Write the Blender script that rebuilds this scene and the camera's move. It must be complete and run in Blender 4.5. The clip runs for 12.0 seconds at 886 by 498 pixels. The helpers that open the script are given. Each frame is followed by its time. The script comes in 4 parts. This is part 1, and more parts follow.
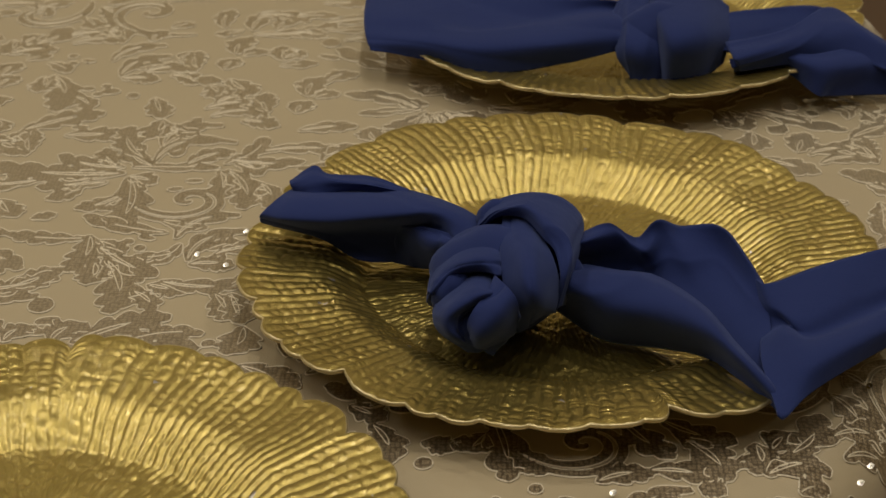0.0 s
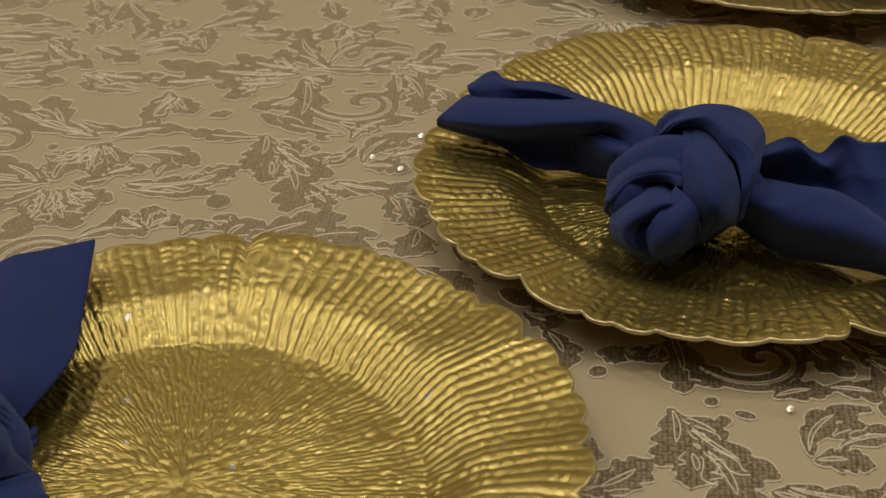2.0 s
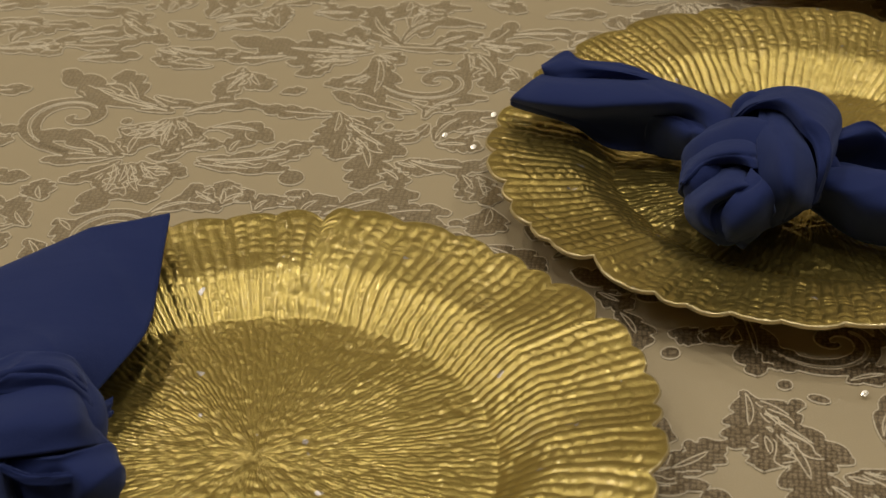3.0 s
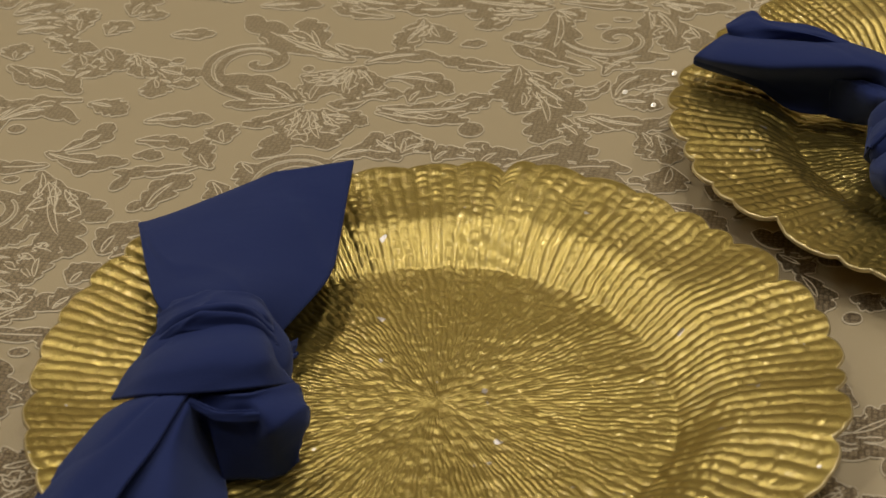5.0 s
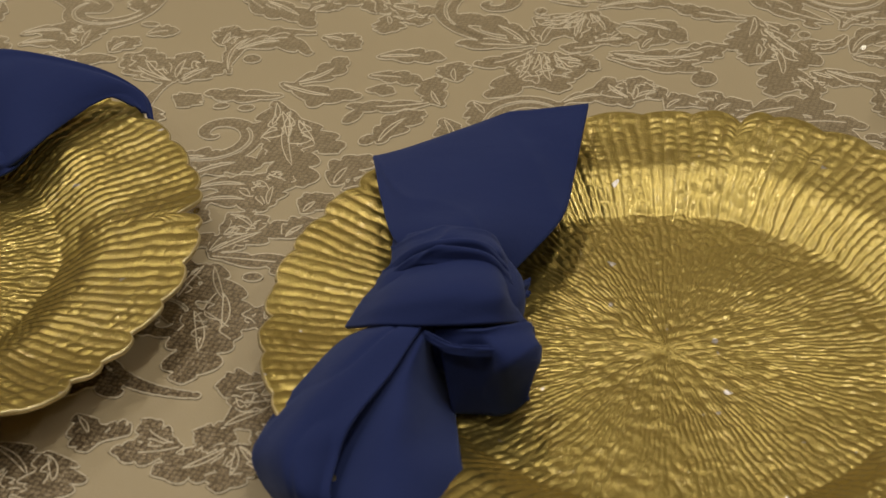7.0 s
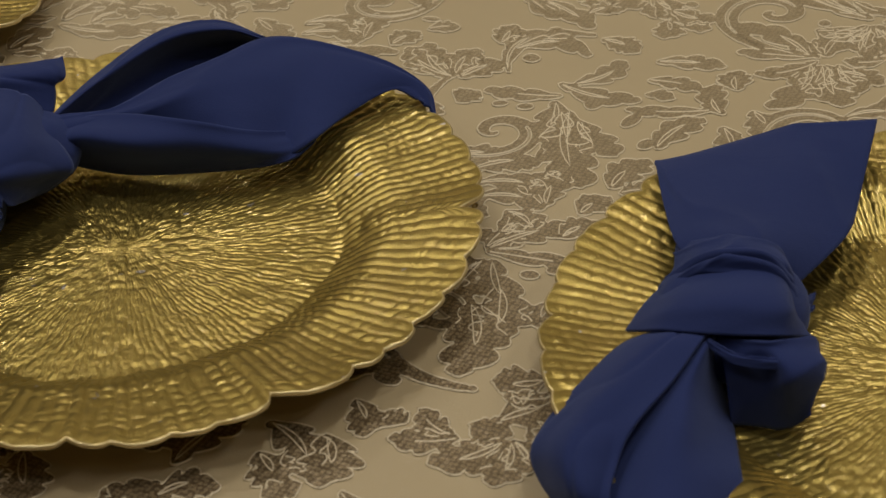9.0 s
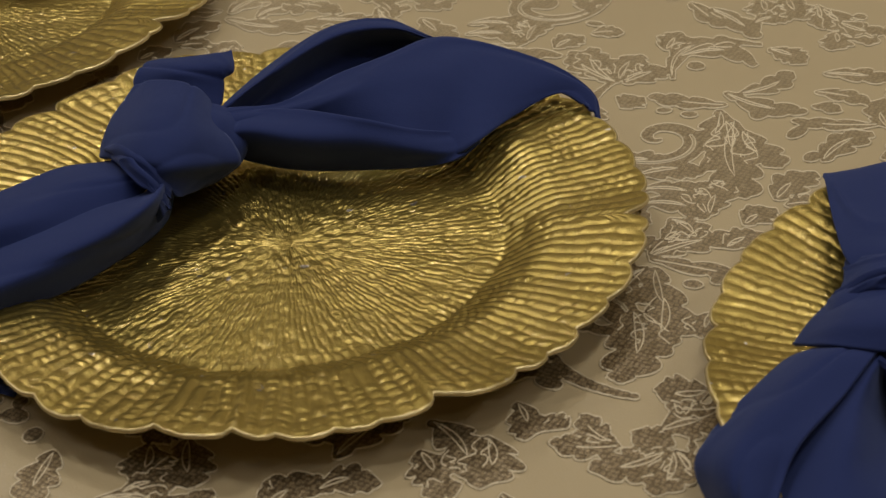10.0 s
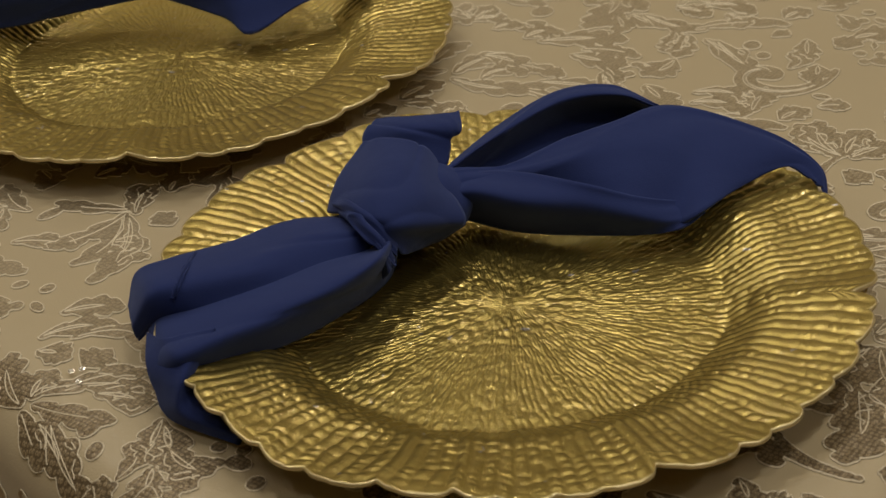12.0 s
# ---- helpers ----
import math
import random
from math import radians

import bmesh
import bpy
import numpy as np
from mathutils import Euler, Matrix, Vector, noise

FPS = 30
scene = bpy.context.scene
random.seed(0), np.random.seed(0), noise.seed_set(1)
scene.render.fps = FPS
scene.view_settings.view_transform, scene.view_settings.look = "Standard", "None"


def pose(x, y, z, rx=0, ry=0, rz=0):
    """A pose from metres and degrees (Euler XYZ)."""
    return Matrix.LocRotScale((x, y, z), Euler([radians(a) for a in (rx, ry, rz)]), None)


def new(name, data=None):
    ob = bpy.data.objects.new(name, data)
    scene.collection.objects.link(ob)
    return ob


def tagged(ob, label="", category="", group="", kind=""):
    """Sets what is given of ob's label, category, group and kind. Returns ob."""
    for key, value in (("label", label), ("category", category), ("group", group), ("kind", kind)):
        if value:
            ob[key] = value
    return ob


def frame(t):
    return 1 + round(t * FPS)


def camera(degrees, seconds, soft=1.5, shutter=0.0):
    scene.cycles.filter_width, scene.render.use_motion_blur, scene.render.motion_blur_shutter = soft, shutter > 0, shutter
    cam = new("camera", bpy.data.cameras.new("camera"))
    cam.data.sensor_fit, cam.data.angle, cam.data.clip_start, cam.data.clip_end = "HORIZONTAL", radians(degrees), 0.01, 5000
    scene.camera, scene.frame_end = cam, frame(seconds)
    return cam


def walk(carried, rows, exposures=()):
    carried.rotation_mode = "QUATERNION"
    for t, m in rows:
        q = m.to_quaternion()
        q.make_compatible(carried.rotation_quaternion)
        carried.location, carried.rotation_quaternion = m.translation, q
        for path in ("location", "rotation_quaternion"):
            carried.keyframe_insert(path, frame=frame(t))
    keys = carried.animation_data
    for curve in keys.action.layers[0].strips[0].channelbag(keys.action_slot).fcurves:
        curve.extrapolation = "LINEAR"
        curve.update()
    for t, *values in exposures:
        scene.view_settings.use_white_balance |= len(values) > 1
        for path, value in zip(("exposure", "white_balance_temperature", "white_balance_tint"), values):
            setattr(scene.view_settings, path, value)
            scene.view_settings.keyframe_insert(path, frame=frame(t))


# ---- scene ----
import functools

TOP = 0.75  # height of the table top
cam = camera(26.85, 12.0)
# seconds, eye x, y, height over the table, tilt from straight down, turn to the left, roll
PATH = [
    (0, 0.0713, -0.7780, 0.4888, 61.50, 0.58, 0.12),
    (0.5, 0.0661, -0.7778, 0.4862, 60.53, 1.53, 0.06),
    (1, 0.0623, -0.7779, 0.4839, 59.88, 3.11, -0.14),
    (1.5, 0.0570, -0.7784, 0.4831, 59.43, 4.37, -0.28),
    (2, 0.0544, -0.7779, 0.4810, 59.02, 5.66, -0.47),
    (2.5, 0.0508, -0.7777, 0.4798, 58.72, 6.63, -0.57),
    (3, 0.0474, -0.7796, 0.4795, 58.49, 7.76, -0.69),
    (5, 0.0292, -0.7867, 0.4780, 57.35, 12.87, -1.28),
    (5.5, 0.0240, -0.7892, 0.4762, 57.15, 14.43, -1.47),
    (6, 0.0189, -0.7919, 0.4741, 56.70, 16.05, -1.67),
    (6.5, 0.0141, -0.7932, 0.4742, 56.25, 17.96, -1.91),
    (8.5, -0.0121, -0.8027, 0.4741, 56.35, 25.06, -2.68),
    (9, -0.0174, -0.8063, 0.4744, 56.47, 27.64, -3.16),
    (9.5, -0.0252, -0.8096, 0.4746, 56.59, 29.59, -3.32),
    (10, -0.0333, -0.8140, 0.4754, 56.75, 32.21, -3.56),
    (10.5, -0.0378, -0.8177, 0.4768, 57.16, 34.57, -3.93),
    (11, -0.0423, -0.8202, 0.4789, 57.77, 36.41, -4.17),
    (11.5, -0.0451, -0.8221, 0.4805, 58.31, 37.62, -4.34),
    (12, -0.0484, -0.8241, 0.4821, 58.81, 38.72, -4.44),
]
cam.data.dof.use_dof, cam.data.dof.focus_distance, cam.data.dof.aperture_fstop = True, 0.92, 20.0
walk(cam, [(t, pose(x, y, TOP + z, rx, 0, rz) @ pose(0, 0, 0, 0, 0, roll)) for t, x, y, z, rx, rz, roll in PATH])

# ---------------------------------------------------------------- light
# faint even world light, added to lift the darks
world = bpy.data.worlds.new("ambient_fill")
scene.world = world
world.use_nodes = True
world.node_tree.nodes["Background"].inputs[0].default_value = (1.0, 0.85, 0.66, 1)
world.node_tree.nodes["Background"].inputs[1].default_value = 0.04
scene.view_settings.exposure = 0.0


def unseen_downlight(x, y, watts):
    data = bpy.data.lights.new("unseen_downlight", "AREA")
    data.shape, data.size, data.energy, data.color = "DISK", 0.13, watts, WARM
    ob = new("unseen_downlight", data)
    ob.matrix_basis = pose(x, y, 3.57)
    return ob


WARM = (1.0, 0.925, 0.78)
# unseen round lamps in the high ceiling: a row added to wash the far wall, one beyond the table, one above it, one
# added as fill behind the camera
for ly, watts in ((2.4, 3.4), (0.9, 7.2), (-0.25, 9.4), (-1.5, 4.2)):
    for lx, share in ((-2.9, 0.95), (-1.3, 1.1), (0.3, 1.1), (1.9, 0.85)):
        unseen_downlight(lx, ly, watts * share)


# ---------------------------------------------------------------- materials
def mat(name, colour, rough=0.5, metal=0.0):
    m = bpy.data.materials.new(name)
    m.use_nodes = True
    b = m.node_tree.nodes["Principled BSDF"]
    b.inputs["Base Color"].default_value = (*colour, 1)
    b.inputs["Roughness"].default_value = rough
    b.inputs["Metallic"].default_value = metal
    return m, m.node_tree, b


def node(tree, kind, **inputs):
    n = tree.nodes.new(kind)
    for key, value in inputs.items():
        n.inputs[key.replace("_", " ")].default_value = value
    return n


def coords(tree, scale=(1, 1, 1)):
    tc = tree.nodes.new("ShaderNodeTexCoord")
    mp = tree.nodes.new("ShaderNodeMapping")
    mp.inputs["Scale"].default_value = scale
    tree.links.new(tc.outputs["Object"], mp.inputs["Vector"])
    return mp.outputs["Vector"]


def mix_colour(tree, fac, a, b):
    n = tree.nodes.new("ShaderNodeMix")
    n.data_type = "RGBA"
    n.inputs[6].default_value, n.inputs[7].default_value = (*a, 1), (*b, 1)
    tree.links.new(fac, n.inputs[0])
    return n.outputs[2]


def bump(tree, bsdf, height, strength, distance, chain=None):
    n = node(tree, "ShaderNodeBump", Strength=strength, Distance=distance)
    tree.links.new(height, n.inputs["Height"])
    if chain:
        tree.links.new(chain, n.inputs["Normal"])
    tree.links.new(n.outputs["Normal"], bsdf.inputs["Normal"])
    return n.outputs["Normal"]


def gold_material():
    m, t, b = mat("gold_leaf_paint", (0.60, 0.46, 0.14), 0.40, 0.93)
    b.inputs["Coat Weight"].default_value = 0.5
    b.inputs["Coat Roughness"].default_value = 0.16
    v = coords(t)
    big = node(t, "ShaderNodeTexNoise", Scale=28.0, Detail=4.0)
    fine = node(t, "ShaderNodeTexNoise", Scale=420.0, Detail=3.0)
    for n in (big, fine):
        t.links.new(v, n.inputs["Vector"])
    leaf = mix_colour(t, big.outputs["Fac"], (0.44, 0.335, 0.09), (0.57, 0.445, 0.14))
    # small chips where the gold has come off a silvery ground
    chips = node(t, "ShaderNodeTexNoise", Scale=75.0, Detail=2.0, Roughness=0.7)
    t.links.new(v, chips.inputs["Vector"])
    bare = node(t, "ShaderNodeMapRange", From_Min=0.715, From_Max=0.735)
    t.links.new(chips.outputs["Fac"], bare.inputs["Value"])
    worn = t.nodes.new("ShaderNodeMix")
    worn.data_type = "RGBA"
    worn.inputs[7].default_value = (0.62, 0.58, 0.58, 1)
    t.links.new(bare.outputs["Result"], worn.inputs[0])
    t.links.new(leaf, worn.inputs[6])
    t.links.new(worn.outputs[2], b.inputs["Base Color"])
    r = node(t, "ShaderNodeMapRange", From_Min=0.3, From_Max=0.7, To_Min=0.30, To_Max=0.40)
    t.links.new(fine.outputs["Fac"], r.inputs["Value"])
    t.links.new(r.outputs["Result"], b.inputs["Roughness"])
    dents = node(t, "ShaderNodeTexNoise", Scale=230.0, Detail=2.0)
    t.links.new(v, dents.inputs["Vector"])
    n0 = bump(t, b, dents.outputs["Fac"], 0.10, 0.0016)
    crackle = node(t, "ShaderNodeTexVoronoi", Scale=330.0)
    crackle.feature = "DISTANCE_TO_EDGE"
    t.links.new(v, crackle.inputs["Vector"])
    crack = node(t, "ShaderNodeMapRange", From_Min=0.0, From_Max=0.16)
    t.links.new(crackle.outputs["Distance"], crack.inputs["Value"])
    n1 = bump(t, b, crack.outputs["Result"], 0.10, 0.0006, n0)
    bump(t, b, fine.outputs["Fac"], 0.10, 0.0004, n1)
    return m


def pale_edge_material():
    """The rim's edge, in a paler, mottled gold than the rest of the plate."""
    m, t, b = mat("mottled_pale_gold", (0.70, 0.58, 0.32), 0.36, 0.75)
    n = node(t, "ShaderNodeTexNoise", Scale=160.0, Detail=3.0)
    t.links.new(coords(t), n.inputs["Vector"])
    t.links.new(mix_colour(t, n.outputs["Fac"], (0.50, 0.38, 0.13), (0.86, 0.76, 0.50)), b.inputs["Base Color"])
    bump(t, b, n.outputs["Fac"], 0.2, 0.0006)
    return m


def linen_material():
    m, t, b = mat("navy_cotton", (0.018, 0.030, 0.125), 0.85)
    b.inputs["Sheen Weight"].default_value = 0.25
    b.inputs["Sheen Roughness"].default_value = 0.5
    b.inputs["Sheen Tint"].default_value = (0.35, 0.45, 0.9, 1)
    b.inputs["Specular IOR Level"].default_value = 0.15
    v = coords(t)
    big = node(t, "ShaderNodeTexNoise", Scale=18.0, Detail=3.0)
    t.links.new(v, big.inputs["Vector"])
    t.links.new(mix_colour(t, big.outputs["Fac"], (0.015, 0.026, 0.112), (0.021, 0.034, 0.138)), b.inputs["Base Color"])
    weave = node(t, "ShaderNodeTexNoise", Scale=1500.0, Detail=2.0)
    t.links.new(v, weave.inputs["Vector"])
    crease = node(t, "ShaderNodeTexNoise", Scale=70.0, Detail=3.0)
    t.links.new(v, crease.inputs["Vector"])
    n0 = bump(t, b, weave.outputs["Fac"], 0.4, 0.0004)
    n1 = bump(t, b, crease.outputs["Fac"], 0.25, 0.0012, n0)
    bump(t, b, big.outputs["Fac"], 0.3, 0.003, n1)
    return m


def satin_material():
    m, t, b = mat("champagne_satin", (0.52, 0.42, 0.30), 0.32)
    b.inputs["Sheen Weight"].default_value = 0.2
    v = coords(t)
    big = node(t, "ShaderNodeTexNoise", Scale=5.0, Detail=4.0)
    t.links.new(v, big.inputs["Vector"])
    t.links.new(mix_colour(t, big.outputs["Fac"], (0.45, 0.365, 0.235), (0.51, 0.42, 0.275)), b.inputs["Base Color"])
    net = node(t, "ShaderNodeTexNoise", Scale=900.0, Detail=2.0)
    t.links.new(v, net.inputs["Vector"])
    n1 = bump(t, b, net.outputs["Fac"], 0.3, 0.0004)
    bump(t, b, big.outputs["Fac"], 0.3, 0.01, n1)
    return m


def plain_material(name, colour, rough=0.9):
    m, t, b = mat(name, colour, rough)
    n = node(t, "ShaderNodeTexNoise", Scale=3.0, Detail=5.0)
    t.links.new(coords(t), n.inputs["Vector"])
    dark = tuple(c * 0.88 for c in colour)
    t.links.new(mix_colour(t, n.outputs["Fac"], dark, colour), b.inputs["Base Color"])
    return m


def sequin_material():
    """Clear sequins sewn in close rows: small discs that each tilt a little their own way."""
    m, t, b = mat("clear_sequins", (0.20, 0.15, 0.10), 0.38)
    b.inputs["IOR"].default_value = 2.2
    b.inputs["Specular Tint"].default_value = (0.85, 0.70, 0.50, 1)
    b.inputs["Sheen Weight"].default_value = 0.3
    b.inputs["Sheen Roughness"].default_value = 0.35
    b.inputs["Sheen Tint"].default_value = (1.0, 0.86, 0.64, 1)
    v = coords(t)
    cell = node(t, "ShaderNodeTexVoronoi", Scale=430.0, Randomness=0.45)
    cell.voronoi_dimensions = "2D"
    t.links.new(v, cell.inputs["Vector"])
    ring = node(t, "ShaderNodeMapRange", From_Min=0.12, From_Max=0.42)
    t.links.new(cell.outputs["Distance"], ring.inputs["Value"])
    ramp = t.nodes.new("ShaderNodeValToRGB")
    ramp.color_ramp.elements[0].color = (0.10, 0.072, 0.042, 1)
    ramp.color_ramp.elements[1].color = (0.085, 0.06, 0.036, 1)
    e = ramp.color_ramp.elements.new(0.35)
    e.color = (0.34, 0.265, 0.165, 1)
    e = ramp.color_ramp.elements.new(0.72)
    e.color = (0.27, 0.21, 0.13, 1)
    t.links.new(ring.outputs["Result"], ramp.inputs["Fac"])
    t.links.new(ramp.outputs["Color"], b.inputs["Base Color"])
    geo = t.nodes.new("ShaderNodeNewGeometry")
    tilt = t.nodes.new("ShaderNodeVectorMath")
    tilt.operation = "MULTIPLY_ADD"
    tilt.inputs[1].default_value = (0.30, 0.30, 0.0)
    t.links.new(cell.outputs["Color"], tilt.inputs[0])
    shift = t.nodes.new("ShaderNodeVectorMath")
    shift.operation = "ADD"
    shift.inputs[1].default_value = (-0.15, -0.15, 0.0)
    t.links.new(geo.outputs["Normal"], shift.inputs[0])
    t.links.new(shift.outputs[0], tilt.inputs[2])
    unit = t.nodes.new("ShaderNodeVectorMath")
    unit.operation = "NORMALIZE"
    t.links.new(tilt.outputs[0], unit.inputs[0])
    bp = node(t, "ShaderNodeBump", Strength=0.6, Distance=0.0006)
    t.links.new(cell.outputs["Distance"], bp.inputs["Height"])
    bp.invert = True
    t.links.new(unit.outputs[0], bp.inputs["Normal"])
    t.links.new(bp.outputs["Normal"], b.inputs["Normal"])
    # the clear discs turn glossy towards a flat view
    gloss = node(t, "ShaderNodeBsdfGlossy", Color=(0.80, 0.70, 0.52, 1), Roughness=0.5)
    facing = node(t, "ShaderNodeLayerWeight", Blend=0.5)
    amount = node(t, "ShaderNodeMapRange", From_Min=0.40, From_Max=0.66, To_Min=0.0, To_Max=0.66)
    t.links.new(facing.outputs["Facing"], amount.inputs["Value"])
    both = t.nodes.new("ShaderNodeMixShader")
    t.links.new(amount.outputs["Result"], both.inputs[0])
    t.links.new(b.outputs[0], both.inputs[1])
    t.links.new(gloss.outputs[0], both.inputs[2])
    t.links.new(both.outputs[0], t.nodes["Material Output"].inputs["Surface"])
    return m


def cord_material():
    m, t, b = mat("pale_lace_cord", (0.55, 0.46, 0.35), 0.55)
    n = node(t, "ShaderNodeTexNoise", Scale=900.0, Detail=2.0)
    t.links.new(coords(t), n.inputs["Vector"])
    t.links.new(mix_colour(t, n.outputs["Fac"], (0.62, 0.54, 0.40), (0.80, 0.71, 0.55)), b.inputs["Base Color"])
    bump(t, b, n.outputs["Fac"], 0.6, 0.0004)
    return m


GOLD, NAVY, SATIN, SEQUIN, CORD = gold_material(), linen_material(), satin_material(), sequin_material(), cord_material()
PALE_EDGE = pale_edge_material()
SPANGLE = mat("silver_spangle", (0.9, 0.86, 0.78), 0.25, 1.0)[0]
WALL = plain_material("cream_wall_paint", (0.58, 0.49, 0.29))
CEIL = plain_material("white_ceiling_paint", (0.55, 0.50, 0.43))
FLOOR = plain_material("brown_carpet", (0.16, 0.10, 0.06))


# ---------------------------------------------------------------- mesh helpers
def mesh_from(name, verts, faces, material, smooth=True):
    me = bpy.data.meshes.new(name)
    me.from_pydata([tuple(v) for v in verts], [], faces)
    if smooth:
        me.polygons.foreach_set("use_smooth", [True] * len(me.polygons))
    me.materials.append(material)
    me.update()
    return me


def grid_faces(rows, cols, wrap=False):
    n = np.arange(rows * cols).reshape(rows, cols)
    nxt = np.roll(n, -1, axis=1)
    last = cols if wrap else cols - 1
    a, b, c, d = n[:-1, :last], nxt[:-1, :last], nxt[1:, :last], n[1:, :last]
    return np.stack([a, b, c, d], -1).reshape(-1, 4).tolist()


def part(name, me, parent, label=""):
    ob = new(name, me)
    ob.parent = parent
    if label:
        ob["label"] = label
    return ob


def box(name, x0, y0, z0, x1, y1, z1, material):
    bm = bmesh.new()
    bmesh.ops.create_cube(bm, size=1)
    for v in bm.verts:
        v.co = Vector(((x0, x1)[v.co.x > 0], (y0, y1)[v.co.y > 0], (z0, z1)[v.co.z > 0]))
    me = bpy.data.meshes.new(name)
    bm.to_mesh(me)
    bm.free()
    me.materials.append(material)
    return new(name, me)


@functools.lru_cache(maxsize=None)
def noise_table(seed):
    return np.random.RandomState(seed).rand(256, 256) * 2 - 1


def value_noise(u, v, seed, period=0):
    """Smooth noise in -1..1 on arrays; u may repeat with a whole period."""
    table = noise_table(seed)
    iu, iv = np.floor(u).astype(int), np.floor(v).astype(int)
    fu, fv = u - iu, v - iv
    fu, fv = fu * fu * (3 - 2 * fu), fv * fv * (3 - 2 * fv)
    wrap = (lambda a: (a % period) % 256) if period else (lambda a: a % 256)
    a, b = table[wrap(iu), iv % 256], table[wrap(iu + 1), iv % 256]
    c, d = table[wrap(iu), (iv + 1) % 256], table[wrap(iu + 1), (iv + 1) % 256]
    return (a * (1 - fu) + b * fu) * (1 - fv) + (c * (1 - fu) + d * fu) * fv


# ---------------------------------------------------------------- room
# unseen shell, added to bounce light and give the gold something to reflect
tagged(box("floor", -4, -4, -0.1, 4, 3.2, 0, FLOOR), "unseen dark brown carpeted floor, added to close the room", "floor", kind="structure")
tagged(box("ceiling", -4, -4, 3.6, 4, 3.2, 3.7, CEIL), "unseen plain off-white painted ceiling, added to close the room", "ceiling", kind="structure")
for nm, b in (("wall_north", (-4, 3.2, 0, 4, 3.3, 3.6)), ("wall_south", (-4, -4.1, 0, 4, -4, 3.6)),
              ("wall_east", (4, -4.1, 0, 4.1, 3.3, 3.6)), ("wall_west", (-4.1, -4.1, 0, -4, 3.3, 3.6))):
    tagged(box(nm, *b, WALL), "unseen plain cream painted wall, added to close the room", "wall", kind="structure")

# ---------------------------------------------------------------- table
CX, CY, RADIUS = -0.415, 0.351, 0.79


def cloth_profile(s, a):
    """Radius and height at the length s from the middle, in the direction a: flat top, rounded edge, hanging folds."""
    edge, bend = RADIUS - 0.02, 0.035
    quarter = bend * math.pi / 2
    if s < edge:
        return s, 0.0
    if s < edge + quarter:
        q = (s - edge) / bend
        return edge + bend * math.sin(q), -bend * (1 - math.cos(q))
    h = s - edge - quarter
    fold = min(1.0, h / 0.25)
    return edge + bend + 0.10 * h + fold * 0.035 * math.sin(17 * a + 2 * math.sin(3 * a)), -bend - h


def build_table():
    cloth = tagged(new("tablecloth"), "champagne satin tablecloth with a sequinned lace overlay on a round table", "tablecloth")
    cloth.matrix_basis = pose(CX, CY, TOP)
    cols = 240
    lengths = [0.002, 0.2, 0.4, 0.6, 0.7] + [0.74 + 0.008 * i for i in range(14)] + [0.86 + 0.045 * i for i in range(14)]
    verts = []
    for s in lengths:
        for i in range(cols):
            a = 2 * math.pi * i / cols
            r, z = cloth_profile(s, a)
            verts.append((r * math.cos(a), r * math.sin(a), z))
    faces = grid_faces(len(lengths), cols, True) + [list(range(cols))]
    part("satin_sheet", mesh_from("satin_sheet", verts, faces, SATIN), cloth)
    return cloth


CLOTH = build_table()


# ---------------------------------------------------------------- charger plates
# where two petals of the rim meet, in degrees, with the depth of the nick in millimetres
CUSPS = ((0, 10), (13.3, 6), (19, 3.5), (26, 5), (34, 2.5), (43.5, 3), (52, 3), (57, 15), (65.5, 3), (74, 1.6), (83, 1.6), (92, 2), (101, 2.5), (109, 1.6),
         (118, 2), (128, 5), (137, 2.5), (147, 2), (155, 2), (163, 5), (173, 1.6), (183, 1.6), (191, 2.4), (204.5, 8), (214, 2), (224, 2), (234, 4.5), (243, 4.5),
         (260, 4), (275, 6), (281, 3), (290, 3), (299, 3), (308, 4), (320, 4.5), (331, 7.5), (337, 3.5), (345, 3), (351.5, 2.5))
RIBS = 148
RIM = 0.1665


def ease(x, a, b):
    q = np.clip((x - a) / (b - a), 0, 1)
    return q * q * (3 - 2 * q)


def scallop(deg):
    """0 where two petals meet, 1 at the middle of a petal, in uneven widths."""
    at = np.array([c[0] for c in CUSPS] + [360.0])
    return np.sin(np.pi * (np.interp(deg % 360, at, np.arange(len(at))) % 1)) ** 0.65


def plate_rim(deg):
    """Rim radius by angle: uneven scallops, each swelling slowly and ending in a sharp nick."""
    r = 0.1662 + 0.0012 * value_noise(deg / 36, deg * 0 + 3.3, 7, 10) + 0.0022 * scallop(deg)
    r = r + 0.0007 * value_noise(deg / 2.5, deg * 0 + 1.3, 9, 144)
    r = r - 0.005 * np.exp(-(((deg - 285 + 180) % 360 - 180) / 27) ** 2)
    for at, deep in CUSPS:
        d = (deg - at + 180) % 360 - 180
        r = r - 0.00075 * (deep - 0.8) * np.where(d > 0, np.exp(-(np.maximum(d, 0) / 2.9) ** 1.4), np.exp(np.minimum(d, 0) / 1.0))
    return r


def plate_form(deg, r):
    """Height of the pressed shape without its ribs: flat well, steep wall with a sharp foot, rim of waving petals."""
    foot = 0.1005 + 0.0022 * value_noise(deg / 18, r * 0, 11, 20) + 0.0008 * value_noise(deg / 6, r * 0, 14, 60)
    u = np.clip((r - foot) / 0.0250, 0, 1)
    z = 0.0045 + 0.0115 * (1 - (1 - u) ** 1.5) + 0.0085 * np.clip((r - 0.110) / 0.0565, 0, 1)
    z = z + 0.0040 * value_noise(deg / 18, r * 7.2, 157, 20) * ease(r, 0.100, 0.158)
    return z + 0.0006 * (scallop(deg) - 0.7) * ease(r, 0.128, 0.165)


